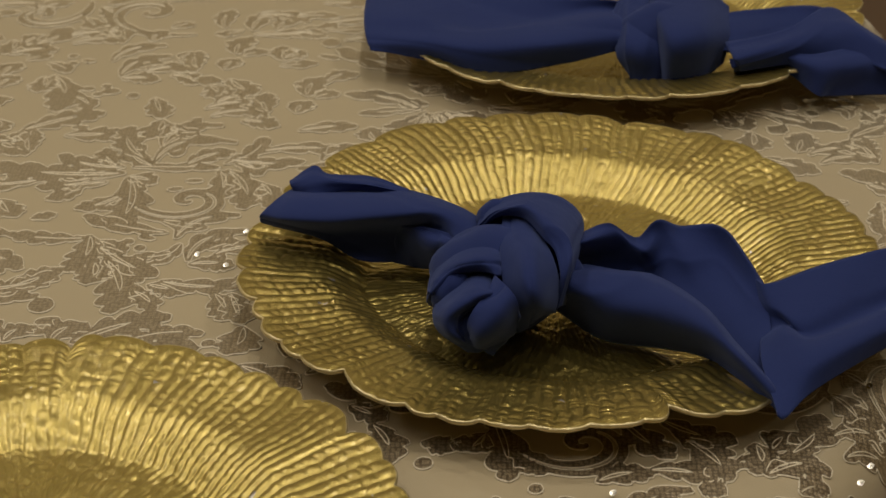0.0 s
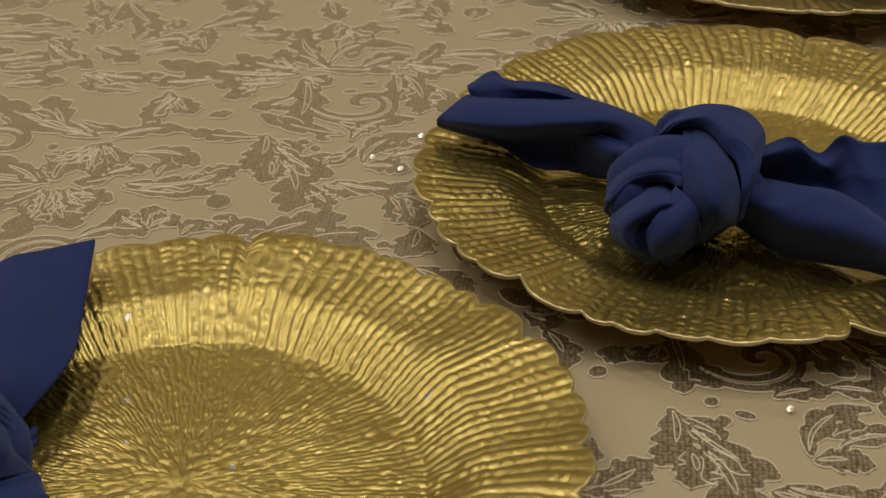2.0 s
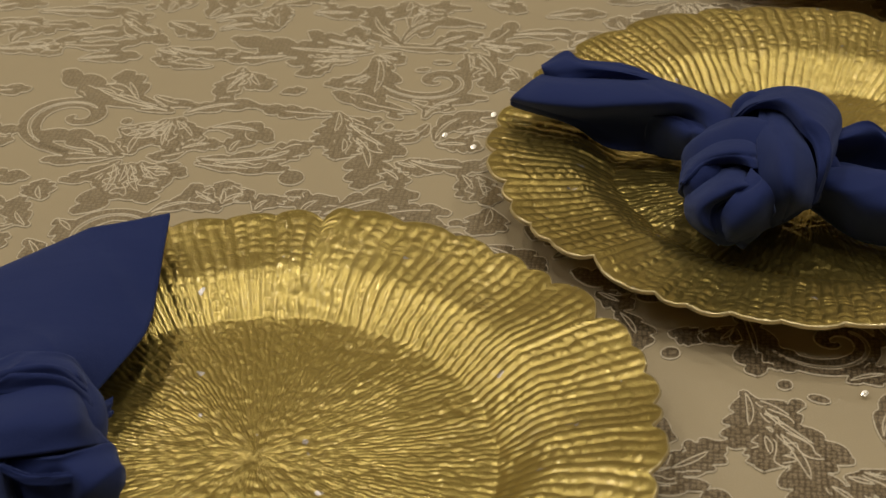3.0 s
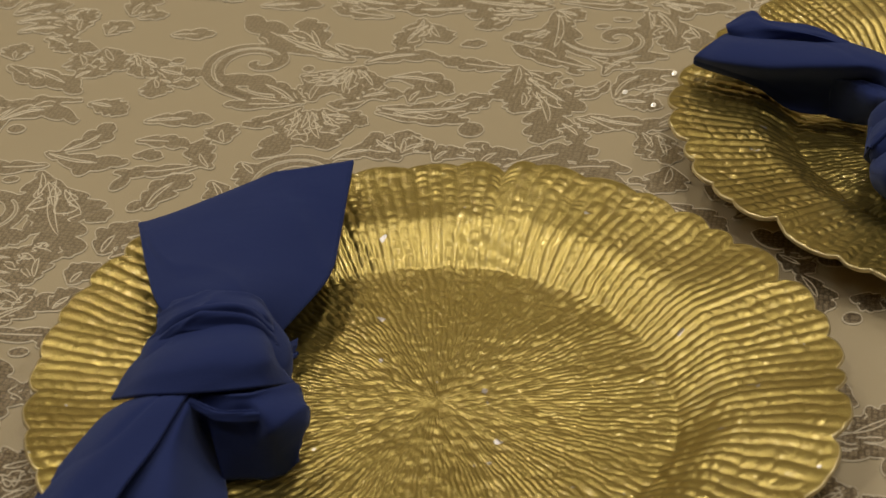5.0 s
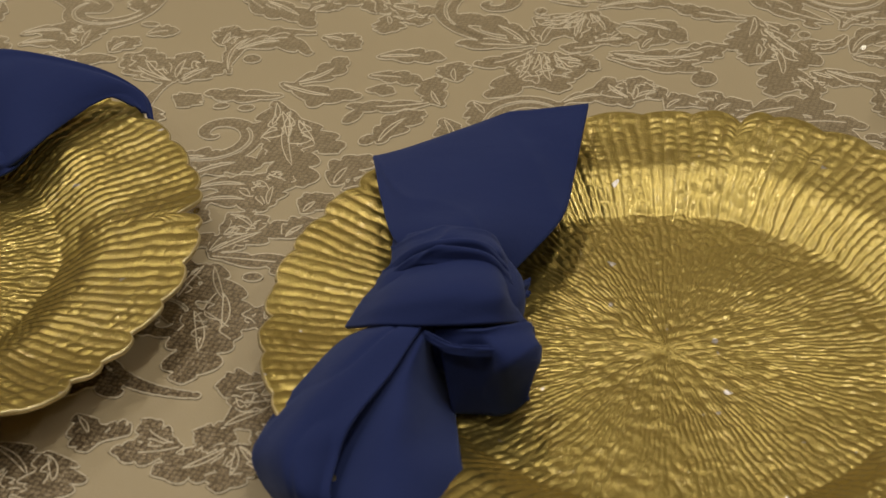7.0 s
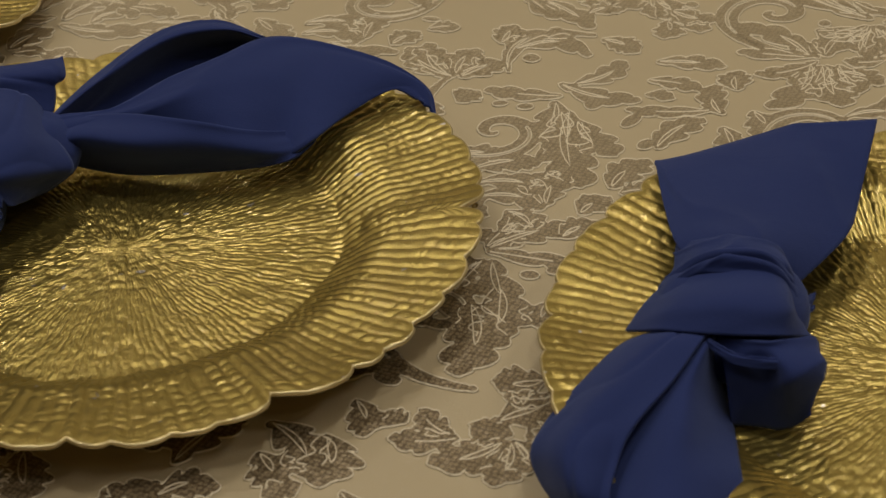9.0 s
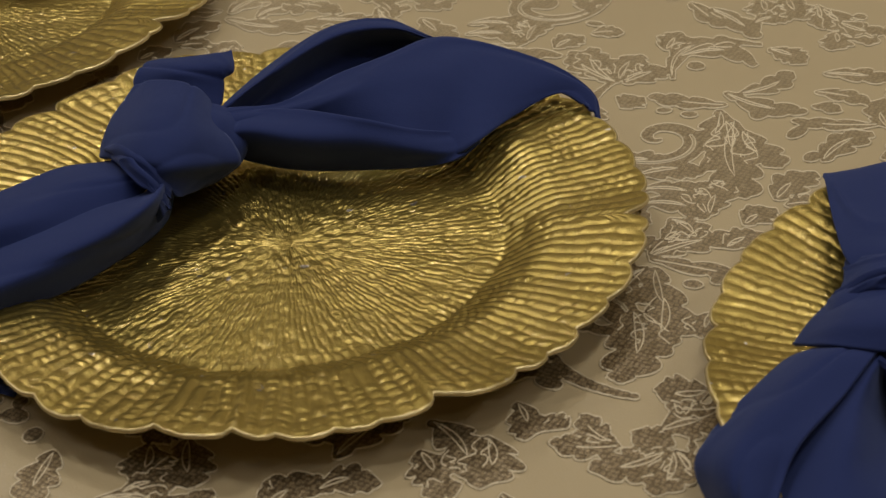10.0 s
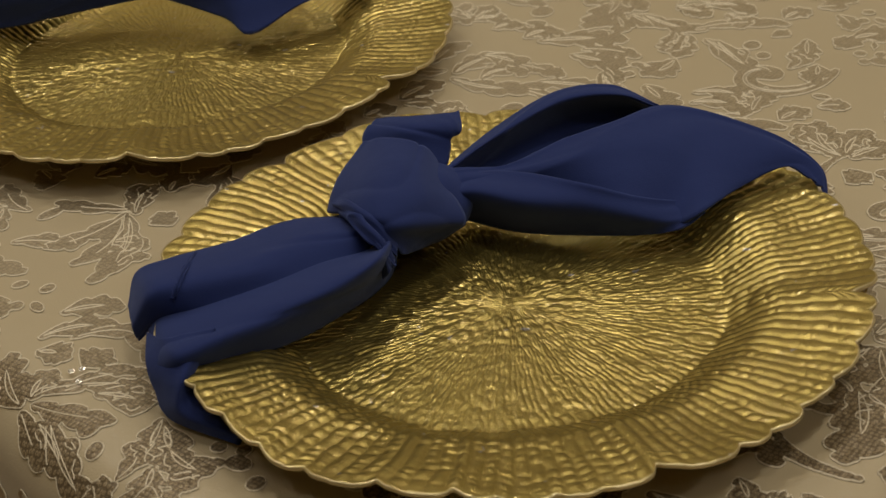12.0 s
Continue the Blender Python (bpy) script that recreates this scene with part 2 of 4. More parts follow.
def plate_ribs(deg, r):
    """Radial ribs that fork on their way out and are broken by cross cracks into short pads; crazed in the middle."""
    s = r / RIM
    inner = 1 - ease(r, 0.092, 0.110)
    ph = deg * RIBS / 360 + 1.1 * value_noise(deg / 36, s * 2.6, 19, 10) + (0.26 + 0.26 * inner) * value_noise(deg / 10, s * 7, 21, 36) + (0.14 + 0.28 * inner) * value_noise(deg / 4, s * 26, 22, 90)

    def pads(ph, pieces, deep, seed):
        which = np.floor(ph)
        ridge = 1 - np.abs(2 * (ph - which) - 1) ** 2.2
        along = s * pieces + 9.7 * which + 1.1 * value_noise(s * pieces * 0.6, which + 0.5, seed)
        gate = np.clip(0.70 + 0.8 * value_noise(which * 0.7 + 0.5, s * pieces * 0.5, seed + 1), 0, 1)
        crack = np.exp(-((along - np.floor(along) - 0.5) / 0.17) ** 2) * gate
        lift = 0.80 + 0.35 * value_noise(which + 0.5, s * 5, seed + 2)
        return ridge * lift * (1 - deep * crack)

    fork = ease(r + 0.007 * value_noise(deg / 9, r * 0, 33, 40), 0.018, 0.036)
    well = pads(ph / 2, 56, 0.80, 41) * (1 - fork) + pads(ph, 50, 0.85, 44) * fork
    outer = ease(r, 0.094, 0.106)
    rim = pads(ph, 26, 0.70, 47)
    x, y = r * np.cos(np.radians(deg)), r * np.sin(np.radians(deg))
    craze = np.clip(1 - 2.6 * np.abs(value_noise(x * 210, y * 210, 25)), 0, 1) + np.clip(1 - 2.6 * np.abs(value_noise(x * 330 + 7, y * 330, 26)), 0, 1)
    mid = 1 - ease(r, 0.022, 0.062)
    z = 0.00046 * well * (1 - outer) * (1 - 0.75 * mid) + (0.00108 + 0.0004 * (1 - ease(r, 0.112, 0.130))) * rim * outer
    z -= 0.00046 * craze * (0.55 + 0.45 * mid) * (1 - 0.8 * outer)
    z += (0.00014 + 0.00012 * inner) * value_noise(x * 300, y * 300, 27) + 0.00006 * value_noise(x * 620 + 5, y * 620, 28)
    return z


def build_plate():
    cols = 1036
    deg = np.linspace(0, 360, cols, endpoint=False)
    r = np.concatenate([np.linspace(0.002, 0.098, 80, endpoint=False), np.linspace(0.098, 0.123, 26, endpoint=False), np.linspace(0.123, RIM, 48)])
    D, B = np.meshgrid(deg, r)
    reach = plate_rim(deg)[None, :] - RIM

    def ring(D, B, z, out=0.0):
        R = B + reach * np.clip((B / RIM - 0.62) / 0.38, 0, 1) ** 1.5 + out
        return np.stack([R * np.cos(np.radians(D)), R * np.sin(np.radians(D)), z + 0 * R], -1)

    top = ring(D, B, plate_form(D, B) + plate_ribs(D, B) * (1 - 0.6 * ease(B, 0.161, RIM)))
    # rounded lip, then a smooth underside down to the foot
    De, Be = np.meshgrid(deg, [RIM] * 3)
    lip = ring(De, Be, plate_form(De, Be) + np.array([0.0001, -0.0010, -0.0021])[:, None], np.array([0.0007, 0.0011, 0.0005])[:, None])
    Du, Bu = np.meshgrid(deg, [0.165, 0.158, 0.142, 0.124, 0.112, 0.104, 0.099, 0.05, 0.003])
    under = ring(Du, Bu, np.where(Bu < 0.1, 0.0004, np.maximum(plate_form(Du, Bu) - 0.0026, 0.0004)))
    verts = np.concatenate([top.reshape(-1, 3), lip.reshape(-1, 3), under.reshape(-1, 3)])
    rows = len(r) + 12
    faces = grid_faces(rows, cols, True)
    faces.append(list(range(cols))[::-1])
    faces.append(list(range((rows - 1) * cols, rows * cols)))
    me = mesh_from("charger_plate", verts, faces, GOLD)
    me.materials.append(PALE_EDGE)
    slot = np.zeros(len(me.polygons), np.int32)
    slot[(len(r) - 1) * cols:(len(r) + 2) * cols] = 1
    me.polygons.foreach_set("material_index", slot)
    return me


PLATE = build_plate()
PLATES = (("A", 0.123, 0.079, -131.0), ("B", -0.113, -0.183, 33.0), ("C", -0.484, -0.234, -34.0), ("D", 0.180, 0.438, 34.0), ("E", -0.818, -0.108, -55.5))
for key, x, y, turn in PLATES:
    ob = tagged(new("charger_plate", PLATE), "gold scalloped charger plate with radial ribs under a navy napkin", "plate", group="charger plates on the round table")
    ob.matrix_basis = pose(x, y, TOP + 0.0005, 0, 0, turn)


# ---------------------------------------------------------------- napkins
def spline_rows(v, n):
    """Catmull-Rom through the rows of v, at n even steps."""
    v = np.concatenate([2 * v[:1] - v[1:2], v, 2 * v[-1:] - v[-2:-1]])
    t = np.linspace(0, len(v) - 3 - 1e-9, n)
    i = t.astype(int)
    f = (t - i).reshape(-1, *[1] * (v.ndim - 1))
    a, b, c, d = v[i], v[i + 1], v[i + 2], v[i + 3]
    return 0.5 * (2 * b + (c - a) * f + (2 * a - 5 * b + 4 * c - d) * f * f + (3 * b - a - 3 * c + d) * f ** 3)


def drape(name, parent, seed, *sections):
    """A swathe of cloth lofted through sections (in millimetres over the table), with fine wrinkles and a rolled hem."""
    steps, across = 12 * len(sections), 12 * len(sections[0])
    P = spline_rows(np.array(sections, float) / 1000, steps)
    P = spline_rows(P.swapaxes(0, 1), across).swapaxes(0, 1)
    du, dv = np.gradient(P, axis=1), np.gradient(P, axis=0)
    N = np.cross(du, dv)
    N /= np.linalg.norm(N, axis=2, keepdims=True) + 1e-9
    u, v = np.meshgrid(np.linspace(0, 1, across), np.linspace(0, 1, steps))
    h = 0.0009 * value_noise(u * 2.5 + 9 * seed, v * 2.5, seed) + 0.0003 * value_noise(u * 6 + v * 3, v * 6, seed + 40)
    h += 0.0011 * (np.clip(1 - 3.2 * np.abs(value_noise(u * 2.2 + 0.7 * v + 5 * seed, v * 1.3, seed + 80)), 0, 1) ** 2)
    P = P + N * h[..., None]
    P[..., 2] = np.maximum(P[..., 2], 0.0012)
    ob = part(name, mesh_from(name, P.reshape(-1, 3), grid_faces(steps, across), NAVY), parent)
    so = ob.modifiers.new("cloth", "SOLIDIFY")
    so.thickness, so.offset = 0.0016, -1 if N[..., 2].mean() > 0 else 1
    return ob


def tuck(name, parent, seed, wide, high, *path):
    """A narrow rolled fold along a path, in millimetres."""
    P = np.array(path, float)
    T = np.gradient(P, axis=0)
    side = np.cross(T, (0, 0, 1.0))
    side /= np.linalg.norm(side, axis=1, keepdims=True)
    up = np.array((0, 0, 1.0))
    swell = np.sin(np.linspace(0.25, math.pi - 0.25, len(P)))[:, None]
    rows = [P - side * wide - up * 1.5, P - side * wide * 0.45 + up * high * swell, P + side * wide * 0.45 + up * high * swell, P + side * wide - up * 1.5]
    return drape(name, parent, seed, *np.stack(rows, 1))


def core(name, parent, c):
    """The hidden bundle inside a knot: centre and radii in millimetres."""
    bm = bmesh.new()
    bmesh.ops.create_icosphere(bm, subdivisions=4, radius=1)
    for v in bm.verts:
        k = 1 + 0.10 * noise.noise(v.co * 1.7)
        v.co = Vector([(c[i] + c[i + 3] * v.co[i] * k) / 1000 for i in range(3)])
    me = bpy.data.meshes.new(name)
    bm.to_mesh(me)
    bm.free()
    me.materials.append(NAVY)
    me.polygons.foreach_set("use_smooth", [True] * len(me.polygons))
    return part(name, me, parent)


def napkin(label):
    ob = tagged(new("napkin"), label, "napkin", group="napkins on the charger plates")
    ob.matrix_basis = pose(0, 0, TOP)
    return ob


nap_a = napkin("navy blue cotton napkin tied in a fat knot")
drape("tail", nap_a, 1,
      ((87, 60, 37), (84, 54, 38), (81, 51, 36), (78, 51, 34), (75, 64, 19)),
      ((82, 78, 42), (77, 67, 44), (72, 62, 41), (67, 63, 36), (61, 86, 10)),
      ((64, 96, 43), (61, 79, 47), (57, 76, 43), (52, 89, 25), (48, 93, 7)),
      ((37, 116, 41), (35, 88, 48), (30, 72, 45), (24, 92, 25), (19, 88, 11)),
      ((12, 121, 39), (10, 89, 48), (5, 72, 43), (0, 90, 27), (-2, 95, 20)),
      ((-7, 113, 41), (-13, 91, 47), (-19, 77, 42), (-22, 89, 32), (-23, 98, 25)),
      ((-20, 119, 39), (-25, 99, 43), (-33, 89, 39), (-35, 95, 32), (-34, 99, 27)))
drape("fold", nap_a, 2,
      ((79, 56, 41), (75, 51, 38), (67, 69, 18)),
      ((59, 74, 38), (56, 68, 32), (52, 87, 7)),
      ((38, 88, 32), (37, 94, 25), (36, 93, 7)))
drape("corner", nap_a, 3,
      ((-21, 120, 43), (-20, 115, 43), (-18, 114, 39)),
      ((-8, 127, 48), (-7, 112, 48), (-7, 106, 42)),
      ((1, 120, 47), (5, 107, 49), (8, 106, 43)),
      ((22, 116, 47), (22, 104, 49), (22, 106, 43)),
      ((44, 109, 43), (45, 105, 43), (45, 104, 40)))
drape("tail", nap_a, 4,
      ((115, 51, 38), (115, 42, 39), (115, 50, 29), (114, 50, 22)),
      ((134, 62, 43), (134, 47, 45), (134, 61, 27), (132, 61, 14)),
      ((147, 61, 49), (151, 57, 43), (150, 63, 25), (149, 59, 12)),
      ((157, 61, 42), (160, 55, 38), (163, 59, 24), (162, 48, 12)),
      ((164, 64, 39), (166, 52, 38), (169, 56, 24), (168, 42, 12)),
      ((172, 63, 50), (176, 59, 40), (177, 48, 25), (174, 31, 12)),
      ((185, 69, 43), (187, 53, 36), (188, 39, 24), (183, 17, 14)),
      ((205, 62, 47), (204, 53, 34), (200, 23, 23), (194, 1, 14)),
      ((216, 39, 40), (215, 24, 29), (210, -9, 21), (204, -26, 16)),
      ((222, 26, 34), (223, 6, 27), (220, -36, 24), (218, -55, 18)))
drape("tail", nap_a, 5,
      ((113, 42, 32), (112, 30, 36), (111, 23, 35), (110, 38, 18)),
      ((130, 47, 32), (128, 25, 40), (126, 11, 38), (125, 38, 7)),
      ((150, 42, 32), (148, 16, 43), (144, -2, 36), (144, 16, 7)),
      ((170, 31, 34), (167, 6, 44), (166, -12, 36), (171, 8, 7)),
      ((190, 5, 34), (187, -21, 44), (186, -32, 38), (190, -11, 14)),
      ((203, -24, 30), (200, -44, 38), (200, -49, 34), (203, -42, 22)),
      ((217, -49, 23), (216, -61, 28), (217, -67, 24), (221, -66, 16)))
drape("flap", nap_a, 6,
      ((216, 42, 32), (217, 20, 27), (219, 0, 24), (215, -19, 26), (213, -47, 28), (215, -79, 26)),
      ((222, 20, 38), (224, 4, 33), (229, -2, 28), (224, -19, 33), (221, -48, 32), (219, -79, 25)),
      ((249, 29, 43), (238, -6, 34), (239, -16, 29), (236, -34, 37), (234, -52, 36), (233, -61, 26)),
      ((285, 45, 44), (267, 13, 36), (268, 2, 30), (263, -19, 38), (260, -34, 37), (259, -36, 26)),
      ((324, 72, 38), (306, 40, 34), (308, 36, 30), (303, 18, 36), (304, 6, 34), (306, 10, 22)))
drape("knot", nap_a, 7,
      ((80, 66, 45), (81, 57, 48), (83, 58, 47)),
      ((87, 75, 52), (89, 53, 59), (92, 54, 56)),
      ((104, 80, 57), (103, 47, 66), (104, 46, 59)),
      ((122, 77, 56), (116, 33, 66), (112, 26, 59)),
      ((135, 70, 47), (125, 23, 61), (118, 16, 56)),
      ((132, 45, 39), (125, 6, 53), (120, 3, 48)),
      ((124, 19, 25), (120, 1, 34), (117, 5, 30)))
drape("knot", nap_a, 8,
      ((91, 86, 47), (104, 76, 50), (115, 65, 47)),
      ((93, 57, 54), (104, 46, 57), (114, 33, 54)),
      ((91, 27, 56), (104, 6, 64), (117, 13, 54)),
      ((92, 2, 50), (105, -20, 60), (120, 4, 45)),
      ((96, -9, 39), (108, -21, 47), (119, 5, 30)),
      ((101, 4, 18), (108, 2, 25), (114, 20, 20)))
drape("knot", nap_a, 9,
      ((101, 73, 34), (100, 45, 39), (98, 22, 39)),
      ((87, 43, 50), (89, 13, 56), (90, -1, 53)),
      ((70, 49, 45), (76, 8, 56), (81, 10, 48)),
      ((58, 36, 38), (65, 9, 49), (72, 14, 43)),
      ((54, 12, 32), (58, 4, 40), (64, 9, 39)),
      ((59, 21, 20), (62, 16, 27), (66, 15, 30)))
drape("knot", nap_a, 10,
      ((98, 50, 27), (100, 35, 29), (101, 23, 30)),
      ((81, 11, 47), (87, -13, 53), (92, -15, 50)),
      ((68, 12, 41), (75, -21, 51), (81, -18, 45)),
      ((57, 3, 32), (65, -24, 42), (74, -17, 39)),
      ((60, 0, 20), (68, -24, 31), (75, -20, 30)),
      ((76, -1, 8), (79, -12, 18), (82, -11, 23)))
drape("knot", nap_a, 11,
      ((89, 0, 51), (96, -20, 54), (101, -20, 41)),
      ((83, -19, 50), (90, -30, 47), (97, -8, 25)),
      ((76, -27, 43), (83, -31, 36), (91, 1, 12)),
      ((77, -26, 32), (81, -20, 23), (87, -4, 10)))
core("knot", nap_a, (92, 37, 31, 35, 30, 27))
core("knot", nap_a, (91, 73, 43, 11, 11, 13))
core("knot", nap_a, (114, 47, 47, 14, 12, 13))
core("knot", nap_a, (124, 35, 29, 12, 10, 14))
core("knot", nap_a, (79, -10, 30, 12, 11, 13))
core("knot", nap_a, (68, 11, 36, 11, 10, 12))

nap_b = napkin("navy blue knotted napkin with one end fanned over the rim")
drape("tail", nap_b, 1,
      ((-218, -193, 32), (-211, -192, 35), (-203, -190, 36), (-196, -187, 33), (-186, -183, 22)),
      ((-234, -180, 37), (-221, -179, 41), (-207, -175, 43), (-194, -170, 38), (-179, -162, 25)),
      ((-251, -148, 33), (-236, -154, 38), (-219, -149, 38), (-199, -137, 35), (-173, -128, 25)),
      ((-264, -120, 29), (-249, -124, 33), (-231, -111, 34), (-206, -99, 34), (-176, -98, 27)),
      ((-272, -101, 23), (-258, -99, 28), (-240, -84, 30), (-217, -68, 31), (-180, -70, 32)),
      ((-272, -93, 20), (-259, -87, 24), (-244, -73, 26), (-219, -53, 30), (-184, -42, 34)))
drape("knot", nap_b, 2,
      ((-235, -176, 33), (-230, -193, 34), (-229, -203, 33)),
      ((-220, -182, 43), (-216, -198, 46), (-219, -207, 41)),
      ((-205, -180, 47), (-200, -195, 51), (-199, -198, 47)),
      ((-192, -175, 43), (-183, -191, 47), (-181, -195, 43)),
      ((-184, -174, 30), (-179, -186, 34), (-180, -186, 30)))
drape("knot", nap_b, 3,
      ((-232, -198, 29), (-233, -218, 31), (-236, -233, 26)),
      ((-217, -211, 44), (-214, -233, 47), (-217, -245, 40)),
      ((-197, -205, 51), (-190, -233, 54), (-193, -246, 45)),
      ((-182, -201, 47), (-172, -224, 50), (-171, -235, 43)),
      ((-177, -194, 31), (-171, -208, 34), (-165, -212, 29)))
drape("knot", nap_b, 4,
      ((-195, -241, 40), (-188, -250, 30), (-184, -252, 8)),
      ((-175, -243, 44), (-174, -246, 36), (-173, -248, 7)),
      ((-167, -233, 41), (-162, -251, 38), (-162, -244, 7)),
      ((-162, -220, 34), (-153, -239, 34), (-155, -245, 16)),
      ((-159, -222, 26), (-154, -231, 24), (-155, -238, 19)))
drape("corner", nap_b, 5,
      ((-180, -192, 30), (-178, -200, 27)),
      ((-174, -192, 33), (-172, -199, 30)),
      ((-172, -184, 30), (-170, -191, 28)))
drape("tail", nap_b, 6,
      ((-200, -228, 33), (-197, -228, 34), (-198, -218, 24)),
      ((-201, -245, 38), (-196, -244, 40), (-198, -226, 22)),
      ((-206, -266, 33), (-194, -267, 37), (-194, -230, 7)),
      ((-212, -296, 27), (-189, -296, 36), (-183, -252, 8)),
      ((-211, -314, 24), (-185, -320, 34), (-166, -294, 19)),
      ((-207, -330, 22), (-177, -342, 31), (-158, -307, 10)),
      ((-204, -333, 12), (-174, -342, 19), (-154, -314, 4)))
drape("tail", nap_b, 7,
      ((-218, -226, 27), (-207, -232, 35), (-198, -228, 36)),
      ((-233, -240, 27), (-214, -251, 41), (-198, -245, 43)),
      ((-239, -269, 26), (-219, -275, 40), (-201, -271, 40)),
      ((-245, -297, 22), (-224, -303, 38), (-206, -302, 38)),
      ((-244, -311, 19), (-223, -323, 36), (-206, -317, 33)),
      ((-238, -316, 10), (-216, -337, 30), (-203, -334, 29)),
      ((-228, -321, 4), (-211, -336, 17), (-200, -336, 18)))
core("knot", nap_b, (-199, -208, 27, 32, 34, 22))
tuck("fold", nap_b, 21, 2.8, 4.2, (-229, -207, 36), (-216, -204, 46), (-200, -202, 51.5), (-187, -197, 49), (-178, -194, 40))
tuck("fold", nap_b, 22, 2.4, 3.4, (-229, -213, 35), (-215, -211, 46), (-199, -209, 52), (-184, -204, 49.5), (-175, -200, 40))
tuck("crease", nap_b, 25, 2.2, 1.6, (-196, -247, 42), (-184, -250, 39), (-170, -248, 39), (-160, -240, 36))

nap_c = napkin("navy blue napkin with a flat knot and spread ends")
drape("tail", nap_c, 1,
      ((-559, -188, 29), (-556, -192, 31), (-557, -190, 26), (-554, -193, 23)),
      ((-559, -174, 33), (-552, -181, 36), (-554, -177, 26), (-549, -182, 22)),
      ((-554, -142, 40), (-542, -153, 44), (-549, -140, 26), (-542, -150, 17)),
      ((-543, -103, 45), (-530, -115, 48), (-537, -101, 28), (-528, -114, 16)),
      ((-519, -85, 45), (-510, -94, 47), (-517, -80, 32), (-516, -82, 25)),
      ((-493, -83, 40), (-491, -86, 41), (-493, -81, 36), (-493, -79, 33)))
drape("tail", nap_c, 2,
      ((-556, -194, 31), (-550, -198, 31), (-548, -200, 29)),
      ((-552, -184, 35), (-542, -192, 36), (-538, -196, 32)),
      ((-537, -176, 36), (-528, -184, 38), (-524, -187, 32)),
      ((-525, -171, 39), (-517, -175, 40), (-513, -178, 33)),
      ((-508, -148, 46), (-495, -162, 45), (-489, -171, 32)),
      ((-494, -123, 49), (-477, -145, 46), (-460, -167, 33)),
      ((-485, -96, 48), (-461, -123, 43), (-442, -156, 22)),
      ((-466, -81, 43), (-453, -101, 41), (-430, -147, 28)),
      ((-425, -80, 38), (-423, -92, 38), (-425, -116, 28)),
      ((-401, -81, 28), (-404, -84, 31), (-414, -94, 31)),
      ((-391, -92, 19), (-394, -91, 23), (-400, -91, 26)))
drape("tail", nap_c, 3,
      ((-550, -194, 31), (-542, -202, 31), (-550, -193, 15)),
      ((-542, -184, 36), (-528, -199, 35), (-541, -183, 7)),
      ((-512, -177, 41), (-501, -196, 36), (-515, -180, 7)),
      ((-479, -173, 42), (-477, -181, 32), (-484, -171, 10)),
      ((-458, -161, 35), (-454, -170, 29), (-458, -163, 14)),
      ((-446, -144, 27), (-440, -155, 25), (-439, -158, 20)),
      ((-438, -129, 24), (-436, -134, 23), (-432, -143, 25)))
drape("tail", nap_c, 4,
      ((-551, -236, 29), (-540, -246, 34), (-551, -229, 15)),
      ((-544, -261, 32), (-523, -278, 42), (-544, -248, 7)),
      ((-556, -281, 34), (-526, -302, 40), (-542, -281, 7)),
      ((-582, -299, 28), (-540, -331, 38), (-545, -325, 13)),
      ((-600, -321, 25), (-551, -356, 38), (-552, -356, 21)),
      ((-608, -341, 24), (-560, -376, 36), (-557, -369, 20)),
      ((-607, -350, 20), (-573, -377, 26), (-558, -376, 16)))
drape("tail", nap_c, 5,
      ((-569, -226, 29), (-555, -234, 33), (-551, -235, 29)),
      ((-577, -243, 32), (-551, -257, 40), (-544, -258, 32)),
      ((-593, -262, 34), (-565, -281, 42), (-546, -287, 32)),
      ((-606, -292, 34), (-576, -313, 42), (-561, -311, 32)),
      ((-619, -318, 34), (-590, -337, 43), (-577, -336, 30)),
      ((-627, -333, 32), (-597, -353, 42), (-593, -351, 26)),
      ((-623, -346, 22), (-607, -359, 24), (-607, -356, 12)))
drape("flap", nap_c, 6,
      ((-595, -360, 24), (-575, -368, 32), (-565, -363, 36), (-555, -356, 38)),
      ((-581, -375, 22), (-565, -376, 30), (-558, -372, 33), (-554, -365, 32)),
      ((-572, -381, 14), (-555, -385, 23), (-552, -380, 28), (-553, -372, 26)),
      ((-561, -385, 4), (-549, -388, 12), (-550, -383, 17), (-553, -376, 18)),
      ((-524, -382, 3), (-524, -380, 6), (-532, -379, 8), (-543, -374, 10)))
drape("knot", nap_c, 7,
      ((-601, -192, 42), (-584, -192, 48), (-568, -189, 48), (-562, -182, 38)),
      ((-596, -214, 40), (-564, -221, 53), (-548, -215, 51), (-543, -201, 38)),
      ((-587, -235, 38), (-552, -246, 53), (-533, -235, 50), (-529, -209, 35)),
      ((-584, -244, 32), (-550, -257, 48), (-528, -251, 46), (-521, -215, 29)),
      ((-581, -238, 30), (-550, -254, 43), (-532, -256, 39), (-530, -216, 20)),
      ((-569, -239, 33), (-543, -250, 38), (-530, -253, 29), (-540, -222, 14)))
drape("knot", nap_c, 8,
      ((-573, -247, 36), (-564, -253, 40), (-564, -250, 36)),
      ((-554, -251, 40), (-544, -263, 43), (-546, -259, 38)),
      ((-538, -255, 37), (-529, -270, 41), (-534, -268, 35)),
      ((-535, -252, 23), (-526, -268, 29), (-531, -269, 23)))
drape("corner", nap_c, 9,
      ((-593, -200, 36), (-602, -192, 42), (-604, -185, 46), (-608, -173, 45)),
      ((-571, -196, 39), (-576, -189, 46), (-579, -184, 52), (-588, -172, 51)),
      ((-558, -184, 33), (-563, -173, 40), (-566, -168, 48), (-576, -155, 48)),
      ((-560, -175, 32), (-566, -163, 38), (-563, -160, 43), (-575, -145, 45)))
core("knot", nap_c, (-560, -206, 25, 32, 30, 18))
